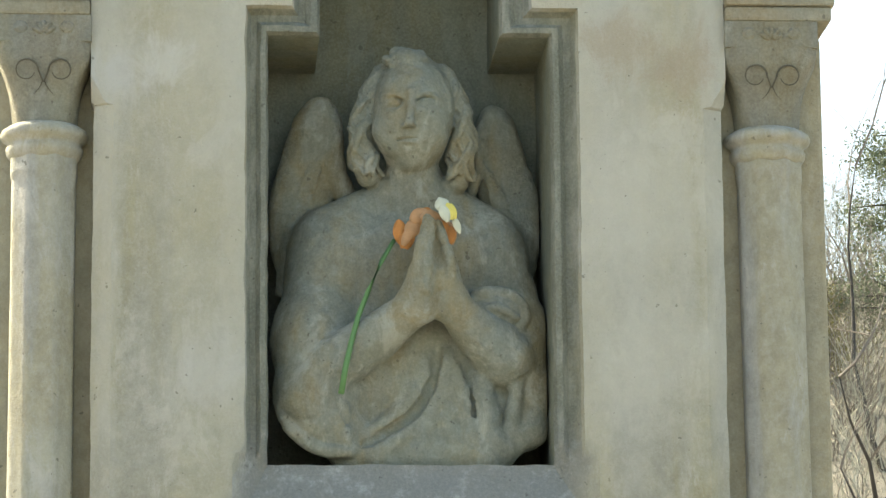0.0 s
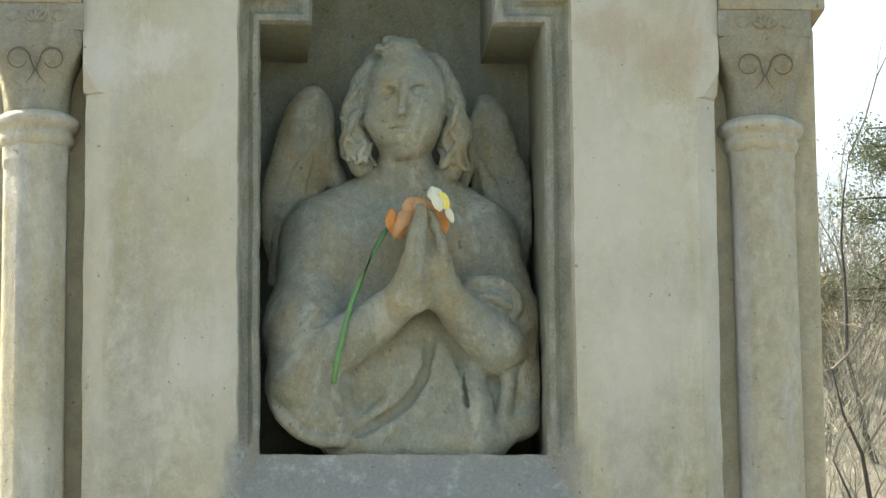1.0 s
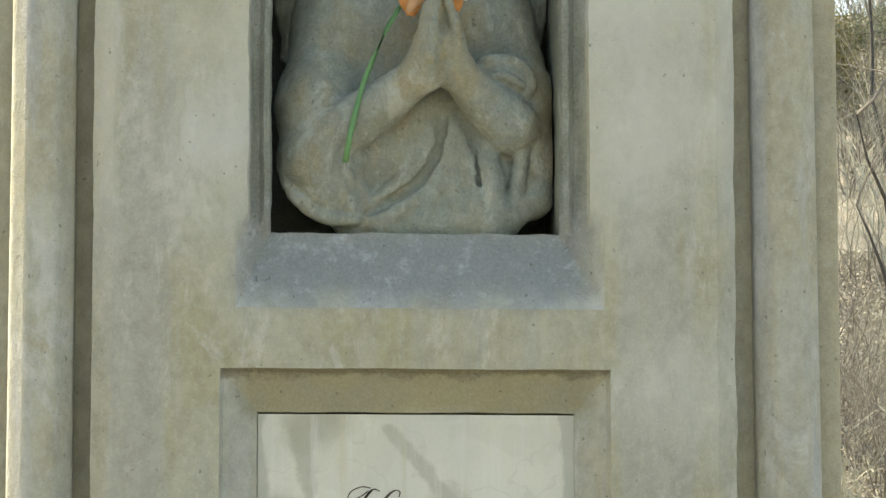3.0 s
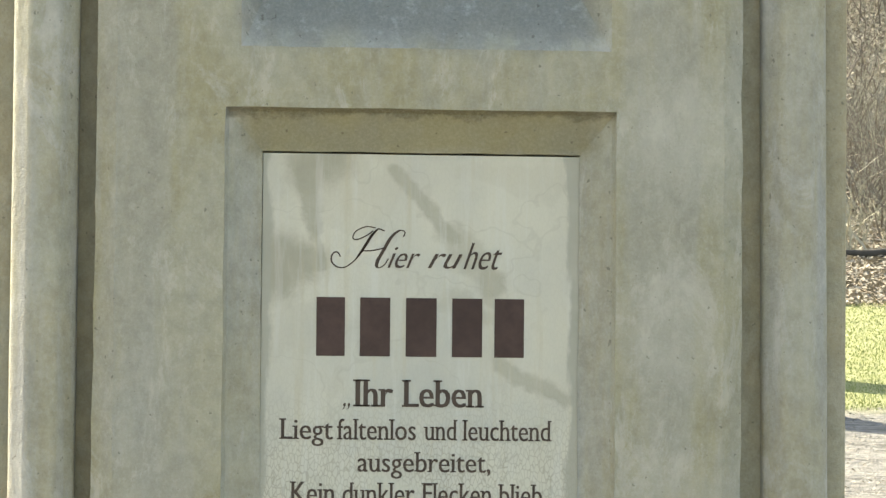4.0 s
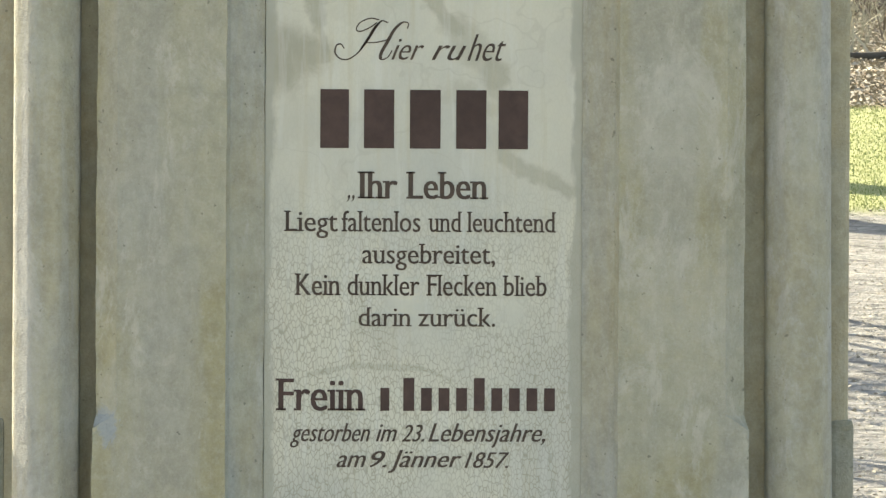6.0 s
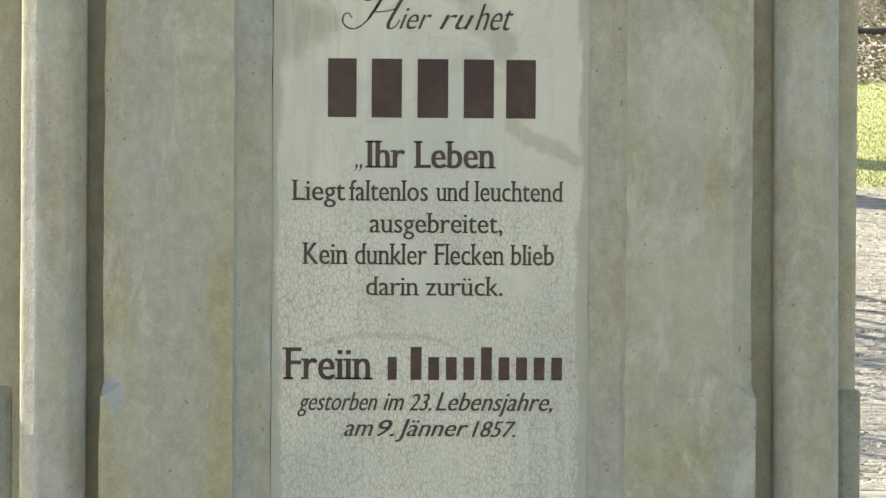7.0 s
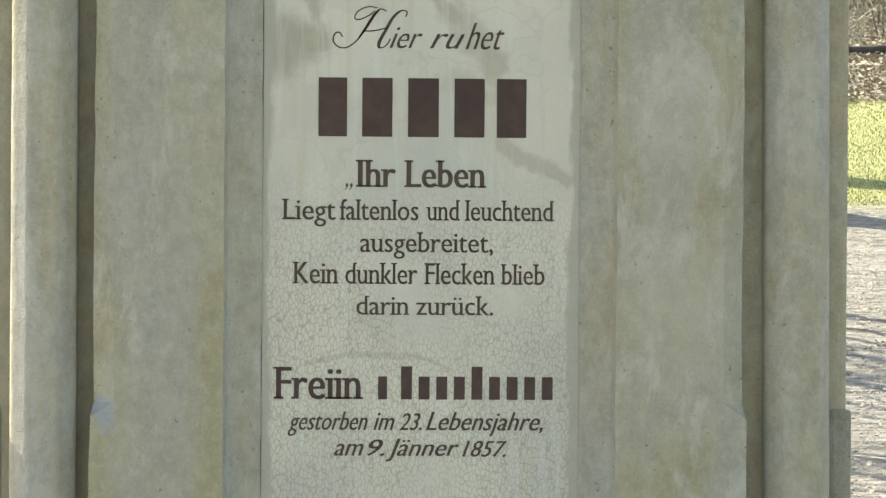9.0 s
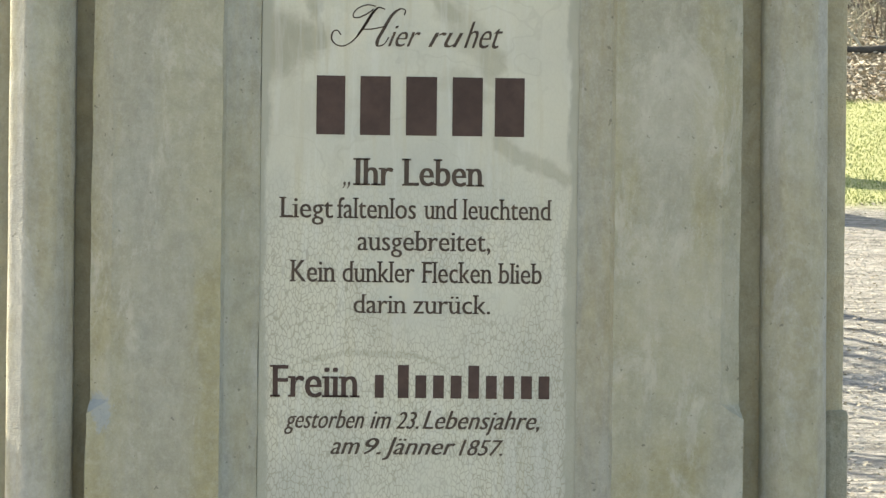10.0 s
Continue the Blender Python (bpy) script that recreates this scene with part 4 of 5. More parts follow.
def build_angel():
    s = Sculpt((-0.262, -0.012, SILL - 0.002), (0.258, 0.30, SILL + 0.835), 0.0022)
    # trunk and shoulders
    s.egg((0.008, 0.195, 2.538), (0.185, 0.095, 0.17))
    s.egg((0.006, 0.205, 2.732), (0.180, 0.080, 0.18), k=0.05)
    s.egg((0.028, 0.185, 2.584), (0.125, 0.085, 0.13), k=0.03)
    s.limb((-0.123, 0.2, 2.804), (0.142, 0.2, 2.799), 0.070, 0.068, 0.06)
    s.limb((-0.085, 0.13, 2.411), (0.133, 0.13, 2.411), 0.055, 0.055, 0.05)
    # neck
    s.limb((0.014, 0.166, 2.978), (0.017, 0.192, 2.881), 0.047, 0.060, 0.010)
    s.limb((-0.022, 0.195, 2.914), (-0.133, 0.205, 2.852), 0.040, 0.048, 0.03)
    s.limb((0.056, 0.195, 2.912), (0.156, 0.205, 2.852), 0.040, 0.046, 0.03)
    # wings
    s.egg((-0.185, 0.245, 2.945), (0.056, 0.028, 0.165), 8, 0.02)
    s.egg((-0.162, 0.235, 3.047), (0.036, 0.026, 0.062), 6, 0.025)
    s.egg((-0.212, 0.245, 2.847), (0.036, 0.026, 0.11), -4, 0.03)
    s.fold([(-0.149, 0.23, 3.096), (-0.134, 0.228, 3.046), (-0.132, 0.232, 2.986), (-0.108, 0.24, 2.928), (-0.067, 0.25, 2.871)], 0.013, 0.012, 0.020)
    s.egg((0.194, 0.25, 2.938), (0.052, 0.028, 0.160), -8, 0.02)
    s.egg((0.176, 0.24, 3.040), (0.036, 0.026, 0.060), -6, 0.025)
    s.egg((0.224, 0.25, 2.850), (0.034, 0.026, 0.11), 4, 0.03)
    s.fold([(0.164, 0.23, 3.078), (0.144, 0.225, 3.031), (0.142, 0.226, 2.976), (0.124, 0.228, 2.922), (0.092, 0.235, 2.868)], 0.009, 0.009, 0.010)
    for i in range(6):
        f = i / 5
        s.fold([(-0.150 - 0.040 * f, 0.217, SILL + 0.625 - 0.06 * f), (-0.172 - 0.046 * f, 0.217, SILL + 0.53 - 0.06 * f), (-0.186 - 0.050 * f, 0.219, SILL + 0.40 - 0.05 * f)], 0.0036, 0.0030, 0.005)
        s.fold([(0.150 + 0.036 * f, 0.222, SILL + 0.60 - 0.06 * f), (0.168 + 0.042 * f, 0.222, SILL + 0.51 - 0.06 * f), (0.178 + 0.046 * f, 0.224, SILL + 0.40 - 0.05 * f)], 0.0036, 0.0030, 0.005)
    # head
    s.egg((0.017, 0.175, 3.097), (0.080, 0.085, 0.082), 0, 0.02)
    s.egg((0.012, 0.138, 3.058), (0.077, 0.074, 0.102), 0, 0.015)
    face, jaw = (0.012, 0.138, 3.058), (0.013, 0.128, 3.007)

    def on(p, off):
        """A point set off metres behind the face's front surface."""
        best = 1.0
        for c, r in ((face, (0.077, 0.074, 0.102)), (jaw, (0.054, 0.055, 0.048))):
            q = 1 - ((p[0] - c[0]) / r[0]) ** 2 - ((p[2] - c[2]) / r[2]) ** 2
            if q > 0:
                best = min(best, c[1] - r[1] * math.sqrt(q))
        return (p[0], (best if best < 1 else 0.138) + off, p[2])

    s.egg(jaw, (0.054, 0.055, 0.048), 0, 0.020)
    s.egg(on((0.010, 0.075, 2.964), 0.008), (0.021, 0.015, 0.014), 0, 0.016)
    for side, eye_p in ((-1, (-0.029, 0.075, 3.068)), (1, (0.037, 0.075, 3.069))):
        s.egg(on((eye_p[0] - side * 0.002, 0, eye_p[2] + 0.0025), -0.0040), (0.0205, 0.0185, 0.0115), -2 * side, 0.009, True)
        s.egg(on((eye_p[0] - side * 0.003, 0, eye_p[2]), 0.0150), (0.0170, 0.0105, 0.0085), 0, 0.006)
        brow = [(eye_p[0] + side * d, 0, eye_p[2] + h) for d, h in ((-0.022, 0.007), (-0.012, 0.0155), (0.006, 0.0165), (0.021, 0.008))]
        s.fold([on(q, 0.0042) for q in brow], 0.0030, 0.0024, 0.005)
        lid = [(eye_p[0] + side * d, 0, eye_p[2] + h) for d, h in ((-0.0125, 0.000), (-0.004, 0.0058), (0.004, 0.0060), (0.013, 0.0005))]
        s.fold([on(q, 0.0068) for q in lid], 0.0023, 0.0023, 0.002)
        lower = [(eye_p[0] + side * d, 0, eye_p[2] + h) for d, h in ((-0.013, -0.001), (0.000, -0.006), (0.014, -0.001))]
        s.fold([on(q, 0.0078) for q in lower], 0.0017, 0.0017, 0.003)
        s.egg(on((eye_p[0] + side * 0.010, 0, eye_p[2] - 0.048), 0.019), (0.024, 0.018, 0.024), 0, 0.020)
    s.limb(on((0.007, 0.07, 3.087), 0.001), on((0.002, 0.07, 3.027), -0.014), 0.0078, 0.0094, 0.007)
    s.egg(on((0.002, 0.07, 3.024), -0.013), (0.0086, 0.0085, 0.0066), 0, 0.004)
    s.egg(on((-0.007, 0.07, 3.021), -0.003), (0.0048, 0.0075, 0.0046), 0, 0.004)
    s.egg(on((0.012, 0.07, 3.022), -0.003), (0.0048, 0.0075, 0.0046), 0, 0.004)
    s.egg(on((0.002, 0.07, 3.011), 0.009), (0.016, 0.010, 0.012), 0, 0.010)
    s.fold([on(q, d) for q, d in (((-0.014, 0.07, 3.002), 0.004), ((-0.005, 0.07, 3.005), 0.000), ((0.002, 0.07, 3.004), -0.0005), ((0.011, 0.07, 3.005), 0.000), ((0.020, 0.07, 3.001), 0.004))], 0.0026, 0.0026, 0.004)
    s.fold([on(q, d) for q, d in (((-0.010, 0.07, 2.996), 0.003), ((0.002, 0.07, 2.994), -0.001), ((0.016, 0.07, 2.996), 0.003))], 0.0036, 0.0036, 0.004)
    s.fold([on(q, d) for q, d in (((-0.018, 0.07, 2.999), -0.0005), ((-0.008, 0.07, 3.000), -0.0030), ((0.002, 0.07, 2.999), -0.0040), ((0.012, 0.07, 3.000), -0.0030), ((0.022, 0.07, 2.998), -0.0005))], 0.0012, 0.0012, 0.003, True)
    s.egg(on((0.003, 0.07, 2.985), -0.006), (0.012, 0.007, 0.004), 0, 0.008, True)
    # hair
    left = [(-0.045, 0.15, 3.153), (-0.070, 0.146, 3.100), (-0.086, 0.146, 3.027), (-0.070, 0.158, 2.945)]
    right = [(0.073, 0.15, 3.154), (0.097, 0.146, 3.101), (0.110, 0.146, 3.023), (0.099, 0.158, 2.937)]
    rnd = random.Random(5)
    for side, line in ((-1, left), (1, right)):
        s.fold(line, 0.007, 0.022, 0.012)
        line = [np.array(q) for q in line]

        def along(f):
            g = min(2.999, f * 3)
            i = int(g)
            return line[i] + (line[i + 1] - line[i]) * (g - i)

        for strand in range(6):
            across = -1.0 + 0.4 * strand
            ph = 1.1 * strand + side + rnd.uniform(-0.4, 0.4)
            f0, f1 = 0.03 * (strand % 3), 0.96 + 0.03 * ((strand * 2) % 3)
            pts = []
            for q in range(23):
                f = f0 + (f1 - f0) * q / 22
                c = along(f)
                wide = 0.010 + 0.019 * f
                x = across * wide * 0.92 + (0.0015 + 0.0070 * min(1.0, f * 1.4)) * math.sin(q * 0.92 + ph)
                x = max(-wide, min(wide, x))
                pts.append((c[0] + x, c[1] - math.sqrt(max(0.0, wide**2 - x * x)) - 0.0005 + 0.0045 * min(1.0, f * 2) * math.cos(q * 0.92 + ph), c[2]))
            s.fold(pts, 0.0034, 0.0056, 0.0012)
    s.egg((0.005, 0.142, SILL + 0.774), (0.040, 0.037, 0.026), 0, 0.014)
    for i in range(18):
        a = rnd.uniform(-1, 1)
        b = rnd.uniform(0.0, 1.0)
        x, z, r = 0.004 + 0.036 * a, SILL + 0.764 + 0.030 * b * math.sqrt(1 - a * a * 0.8), rnd.uniform(0.006, 0.010)
        y = 0.113 + 0.022 * b
        t = rnd.uniform(0, 6.28)
        s.fold([(x + r * math.cos(t + q), y - 0.001 * q, z + r * 0.8 * math.sin(t + q)) for q in (0, 0.8, 1.6, 2.4, 3.1)], 0.0062, 0.0042, 0.0018)
    # hair combed from the crown to the temples
    for side in (-1, 1):
        for i in range(4):
            a = i / 3
            arc = ((0.018, 3.149), (0.040, 3.140), (0.058, 3.118), (0.068, 3.088), (0.073, 3.058))
            s.fold([on((0.008 + side * (x + 0.005 * a), 0, z + 0.007 * a), 0.0015 + 0.004 * a) for x, z in arc], 0.0030, 0.0044, 0.004)
    # arm and sleeve on the wing side with the stem
    s.limb((-0.150, 0.19, 2.809), (-0.174, 0.155, 2.637), 0.062, 0.068, 0.05)
    s.limb((-0.174, 0.15, 2.636), (-0.172, 0.125, 2.521), 0.066, 0.066, 0.05)
    s.limb((-0.172, 0.12, 2.526), (-0.142, 0.11, 2.467), 0.062, 0.045, 0.04)
    s.limb((-0.143, 0.105, 2.466), (-0.091, 0.105, 2.435), 0.040, 0.024, 0.03)
    s.limb((-0.140, 0.098, 2.573), (0.010, 0.05, 2.674), 0.054, 0.036, 0.012)
    s.limb((0.010, 0.05, 2.674), (0.026, 0.04, 2.738), 0.036, 0.029, 0.02)
    # the other forearm
    s.limb((0.178, 0.108, 2.593), (0.075, 0.06, 2.684), 0.054, 0.035, 0.012)
    s.limb((0.075, 0.06, 2.684), (0.066, 0.05, 2.740), 0.034, 0.027, 0.012)
    # palms and fingers
    s.limb((0.022, 0.042, 2.717), (0.037, 0.044, 2.823), 0.026, 0.015, 0.010)
    s.limb((0.067, 0.05, 2.724), (0.053, 0.05, 2.828), 0.024, 0.015, 0.006)
    s.fold([(0.011, 0.03, 2.705), (0.016, 0.022, 2.766), (0.033, 0.032, 2.839)], 0.013, 0.008, 0.004)
    s.fold([(0.026, 0.018, 2.702), (0.031, 0.014, 2.764), (0.041, 0.028, 2.833)], 0.012, 0.007, 0.004)
    s.fold([(0.074, 0.034, 2.716), (0.071, 0.028, 2.767), (0.052, 0.036, 2.831)], 0.012, 0.008, 0.004)
    s.fold([(0.049, 0.018, 2.666), (0.051, 0.016, 2.739), (0.048, 0.026, 2.829)], 0.0035, 0.002, 0.004, True)
    # hollow under the forearms
    s.egg((0.043, 0.062, 2.601), (0.036, 0.034, 0.045), 0, 0.025, True)
    # sleeve and cloth loop on the other side
    s.limb((0.169, 0.2, 2.802), (0.213, 0.175, 2.653), 0.056, 0.052, 0.04)
    s.limb((0.212, 0.165, 2.651), (0.228, 0.15, 2.532), 0.052, 0.036, 0.03)
    s.limb((0.229, 0.145, 2.541), (0.222, 0.135, 2.466), 0.036, 0.032, 0.02)
    s.limb((0.222, 0.13, 2.465), (0.178, 0.115, 2.426), 0.032, 0.024, 0.02)
    s.fold([(0.178, 0.112, 2.426), (0.150, 0.105, 2.443), (0.142, 0.105, 2.493), (0.133, 0.115, 2.557)], 0.022, 0.020, 0.012)
    s.egg((0.170, 0.155, 2.500), (0.052, 0.044, 0.078), 0, 0.012)
    s.egg((0.212, 0.160, 2.520), (0.040, 0.048, 0.085), 0, 0.016)
    s.fold([(0.204, 0.106, 2.590), (0.199, 0.100, 2.550), (0.194, 0.100, 2.497), (0.184, 0.104, 2.450)], 0.008, 0.010, 0.012)
    for i in range(5):
        x = 0.186 + 0.013 * i
        s.fold([(x, 0.112 + 0.004 * i, SILL + 0.225 - 0.008 * i), (x + 0.006, 0.103 + 0.006 * i, SILL + 0.15), (x - 0.002, 0.101 + 0.007 * i, SILL + 0.075 + 0.004 * i)], 0.005, 0.004, 0.005)
    # knot of cloth
    s.egg((0.163, 0.11, 2.680), (0.050, 0.036, 0.040), 15, 0.008)
    s.fold([(0.108, 0.1, 2.683), (0.128, 0.092, 2.706), (0.164, 0.09, 2.715), (0.201, 0.098, 2.702), (0.214, 0.105, 2.672), (0.198, 0.105, 2.640)], 0.011, 0.010, 0.006)
    s.fold([(0.127, 0.084, 2.676), (0.162, 0.073, 2.682), (0.200, 0.086, 2.666)], 0.008, 0.006, 0.005)
    s.fold([(0.132, 0.086, 2.655), (0.164, 0.076, 2.652), (0.192, 0.088, 2.642)], 0.008, 0.006, 0.005)
    # cloth folds fanning over the lap, and upright ones in the loop
    s.pleats((0.045, SILL + 0.245), (-0.115, 0.0, SILL - 0.002), (0.125, 0.2, SILL + 0.17), 17, 0.0026, 0.05, 0.30)
    def cloth(z):
        """Depth of the robe's front at a height."""
        return float(np.interp(z, (2.40, 2.44, 2.48, 2.53, 2.61), (0.082, 0.084, 0.094, 0.101, 0.104)))

    s.egg((0.02, 0.155, 2.50), (0.13, 0.056, 0.11), 0, 0.03)
    for line, r0, r1 in ((((0.066, 2.600), (0.058, 2.535), (0.026, 2.478), (-0.020, 2.440), (-0.070, 2.408)), 0.009, 0.011), (((0.028, 2.590), (0.012, 2.530), (-0.018, 2.490), (-0.060, 2.455)), 0.008, 0.010),
                         (((0.076, 2.587), (0.098, 2.534), (0.110, 2.482), (0.120, 2.416)), 0.008, 0.011), (((0.070, 2.560), (0.072, 2.480), (0.080, 2.412)), 0.007, 0.009), (((0.044, 2.500), (0.030, 2.450), (0.010, 2.412)), 0.006, 0.009)):
        s.fold([(x, cloth(z) + 0.004, z) for x, z in line], r0, r1, 0.016)
    for line, r0, r1 in ((((0.054, 2.605), (0.043, 2.542), (0.011, 2.490), (-0.035, 2.455), (-0.087, 2.425)), 0.0045, 0.0040),):
        s.fold([(x, cloth(z) - 0.003, z) for x, z in line], r0, r1, 0.013, True)
    s.fold([(0.109, 0.1, 2.544), (0.118, 0.094, 2.481), (0.126, 0.092, 2.413)], 0.003, 0.004, 0.008, True)
    # hem of the wide sleeve
    s.fold([(-0.236, 0.12, 2.536), (-0.218, 0.095, 2.465), (-0.169, 0.08, 2.424), (-0.120, 0.074, 2.414), (-0.103, 0.078, 2.420)], 0.012, 0.009, 0.008)
    s.fold([(-0.118, 0.070, 2.500), (-0.113, 0.070, 2.474), (-0.115, 0.070, 2.438), (-0.106, 0.076, 2.419)], 0.006, 0.007, 0.006)
    s.egg((-0.088, 0.058, 2.462), (0.018, 0.026, 0.034), -20, 0.014, True)
    # slit between sleeve and lap
    s.fold([(-0.126, 0.05, 2.536), (-0.121, 0.055, 2.500), (-0.112, 0.068, 2.468)], 0.006, 0.003, 0.010, True)
    # robe creases on the chest and sleeve
    s.fold([(-0.153, 0.09, 2.668), (-0.185, 0.082, 2.582), (-0.170, 0.068, 2.486)], 0.006, 0.005, 0.016)
    s.weather(0.0013)
    pts, quads = s.skin()
    me = bpy.data.meshes.new("angel_statue")
    me.from_pydata(pts.tolist(), [], quads.tolist())
    me.materials.append(M_ANGEL)
    me.shade_smooth()
    return tagged(new("angel_statue", me), "grey weathered stone angel bust praying in a niche", "statue")


build_angel()


# ---- flower in the statue's fingers ----
def petal(centre, length, width, lean, face, curl=0.25):
    """A curved petal with thickness: lean turns it sideways, face tips it forward."""
    bm = bmesh.new()
    rows, cols = 7, 5
    grid = {}
    for sd in (0, 1):
        for i in range(rows + 1):
            f = i / rows
            w = width * math.sin(math.pi * min(0.98, 0.10 + 0.86 * f)) ** 0.7
            for j in range(cols + 1):
                g = 2 * j / cols - 1
                grid[sd, i, j] = bm.verts.new((g * w / 2, curl * length * (f - 0.5) ** 2 - curl * 0.5 * width * (1 - g * g) + sd * 0.0009, (f - 0.0) * length))
    for sd in (0, 1):
        for i in range(rows):
            for j in range(cols):
                q = [grid[sd, i, j], grid[sd, i, j + 1], grid[sd, i + 1, j + 1], grid[sd, i + 1, j]]
                bm.faces.new(q if sd else q[::-1])
    for i in range(rows):
        for j in (0, cols):
            bm.faces.new((grid[0, i, j], grid[0, i + 1, j], grid[1, i + 1, j], grid[1, i, j]))
    for j in range(cols):
        for i in (0, rows):
            bm.faces.new((grid[0, i, j], grid[0, i, j + 1], grid[1, i, j + 1], grid[1, i, j]))
    bm.transform(Matrix.Translation(centre) @ Matrix.Rotation(radians(lean), 4, "Y") @ Matrix.Rotation(radians(face), 4, "X"))
    return bm


def build_flower():
    flower = thing("fabric_flower", (-0.025, 0.05, 2.798), "faded orange and white artificial flower with a green stem", "flower")
    line = [(-0.027, 0.062, 2.805), (-0.050, 0.055, 2.765), (-0.075, 0.05, 2.708), (-0.094, 0.044, 2.660), (-0.107, 0.036, 2.611), (-0.118, 0.03, 2.563), (-0.126, 0.026, 2.514)]
    pts = [(p, 0.0042 + 0.0015 * i / 6) for i, p in enumerate(line)]
    v, f = tubes([pts], 8)
    under(raw_object("stem", v, f, M_STEM, True), flower)
    for c, l, w, lean, face, m in (
        ((-0.009, 0.04, 2.785), 0.052, 0.030, 12, -15, M_ORANGE), ((-0.013, 0.05, 2.796), 0.045, 0.028, -8, 5, M_ORANGE), ((-0.003, 0.038, 2.806), 0.045, 0.030, 28, -10, M_PEACH),
        ((0.004, 0.04, 2.836), 0.040, 0.034, 60, -8, M_PEACH), ((0.021, 0.03, 2.836), 0.042, 0.034, 75, -20, M_PEACH), ((0.012, 0.055, 2.825), 0.046, 0.036, 35, 10, M_ORANGE),
        ((0.037, 0.04, 2.836), 0.050, 0.030, 120, -8, M_ORANGE), ((0.069, 0.052, 2.838), 0.044, 0.030, 168, 0, M_PEACH), ((0.076, 0.045, 2.828), 0.036, 0.024, 188, 0, M_ORANGE), ((-0.012, 0.034, 2.790), 0.046, 0.018, 24, -10, M_PEACH)):
        part("petal", petal(c, l, w, lean, face), m, flower, smooth=60)
    for c, l, w, lean, face in (((0.064, 0.020, 2.852), 0.032, 0.028, -20, -25), ((0.058, 0.018, 2.862), 0.036, 0.020, 162, 16), ((0.080, 0.022, 2.840), 0.032, 0.014, 158, 0)):
        part("petal", petal(c, l, w, lean, face), M_WHITE, flower, "white petal", 60)
    for c, l, w, lean, face in (((0.074, 0.014, 2.834), 0.034, 0.018, -8, -10), ((0.082, 0.018, 2.836), 0.030, 0.014, -14, 0)):
        part("petal", petal(c, l, w, lean, face), M_YELLOW, flower, "yellow inner petal", 60)


build_flower()


# ---- trees and shrubs ----
def grow(rnd, start, way, length, radius, depth, paths, tips, spread=0.6, lift=0.12, kids=(3, 5)):
    pts = [(Vector(start), radius)]
    d = Vector(way).normalized()
    n = 8 if depth >= 4 else 5
    for i in range(n):
        d = (d + Vector((rnd.uniform(-1, 1), rnd.uniform(-1, 1), rnd.uniform(-0.6, 1) * 0.8)) * 0.30 + Vector((0, 0, lift * 0.3))).normalized()
        pts.append((pts[-1][0] + d * length / n, radius * (1 - 0.85 * (i + 1) / n)))
    paths.append(pts)
    if depth == 0:
        tips.append(pts[-1][0])
        return
    for _ in range(rnd.randint(*kids)):
        k = rnd.randint(2, n)
        p, r = pts[k]
        side = Vector((rnd.uniform(-1, 1), rnd.uniform(-1, 1), rnd.uniform(-0.3, 0.9)))
        grow(rnd, p, d * (1 - spread) + side * spread + Vector((0, 0, lift)), length * rnd.uniform(0.45, 0.72), max(r, radius * 0.45) * rnd.uniform(0.5, 0.75), depth - 1, paths, tips, spread, lift, kids)


def bare_tree(seed, x, y, height, radius, depth=4, lean=(0, 0), kids=(3, 4), name="bare_tree", label="leafless grey-brown tree on the bank", spread=0.6, clear=99.0):
    rnd = random.Random(seed)
    z = ground_height(x, y) - 0.1
    e = thing(name, (x, y, z), label, "tree" if "tree" in name else "shrub", "leafless trees and shrubs")
    paths, tips = [], []
    grow(rnd, (x, y, z), (lean[0], lean[1], 1), height * 0.55, radius, depth, paths, tips, spread, 0.15, kids)
    v, f = tubes(paths[:1], 9)
    under(raw_object("trunk", v, f, M_BARK, True), e)
    v, f = tubes([q for q in paths[1:] if max(p.x for p, _ in q) < clear], 4)
    tagged(under(raw_object("crown", v, f, M_TWIG), e), "bare twigs")
    return e, tips


def leaf_cloud(points, rnd, count, spread, size, squash=1.0):
    verts, faces = [], []
    for p in points:
        for _ in range(count):
            c = Vector(p) + Vector((rnd.gauss(0, spread), rnd.gauss(0, spread), rnd.gauss(0, spread * squash)))
            a = Vector((rnd.uniform(-1, 1), rnd.uniform(-1, 1), rnd.uniform(-1, 1))).normalized()
            b = a.cross((rnd.uniform(-1, 1), rnd.uniform(-1, 1), rnd.uniform(-1, 1))).normalized()
            s = size * rnd.uniform(0.6, 1.3)
            i = len(verts)
            verts += [c - a * s, c + b * s * 0.45 + a * s * 0.1, c + a * s, c - b * s * 0.45 + a * s * 0.1]
            faces += [(i, i + 1, i + 2, i + 3)]
    return verts, faces


def shrub(seed, x, y, height, stems, material=None):
    rnd = random.Random(seed)
    z = ground_height(x, y) - 0.05
    e = thing("shrub", (x, y, z), "tangled leafless shrub with pale dry stems", "shrub", "leafless trees and shrubs")
    paths, tips = [], []
    for _ in range(stems):
        grow(rnd, (x + rnd.uniform(-0.4, 0.4), y + rnd.uniform(-0.4, 0.4), z), (rnd.uniform(-0.7, 0.7), rnd.uniform(-0.7, 0.7), 1), height * rnd.uniform(0.5, 0.9), 0.018, 3, paths, tips, 0.7, 0.0, (2, 4))
    v, f = tubes(paths, 3)
    tagged(under(raw_object("crown", v, f, material or M_DRY), e), "tangled dry stems")


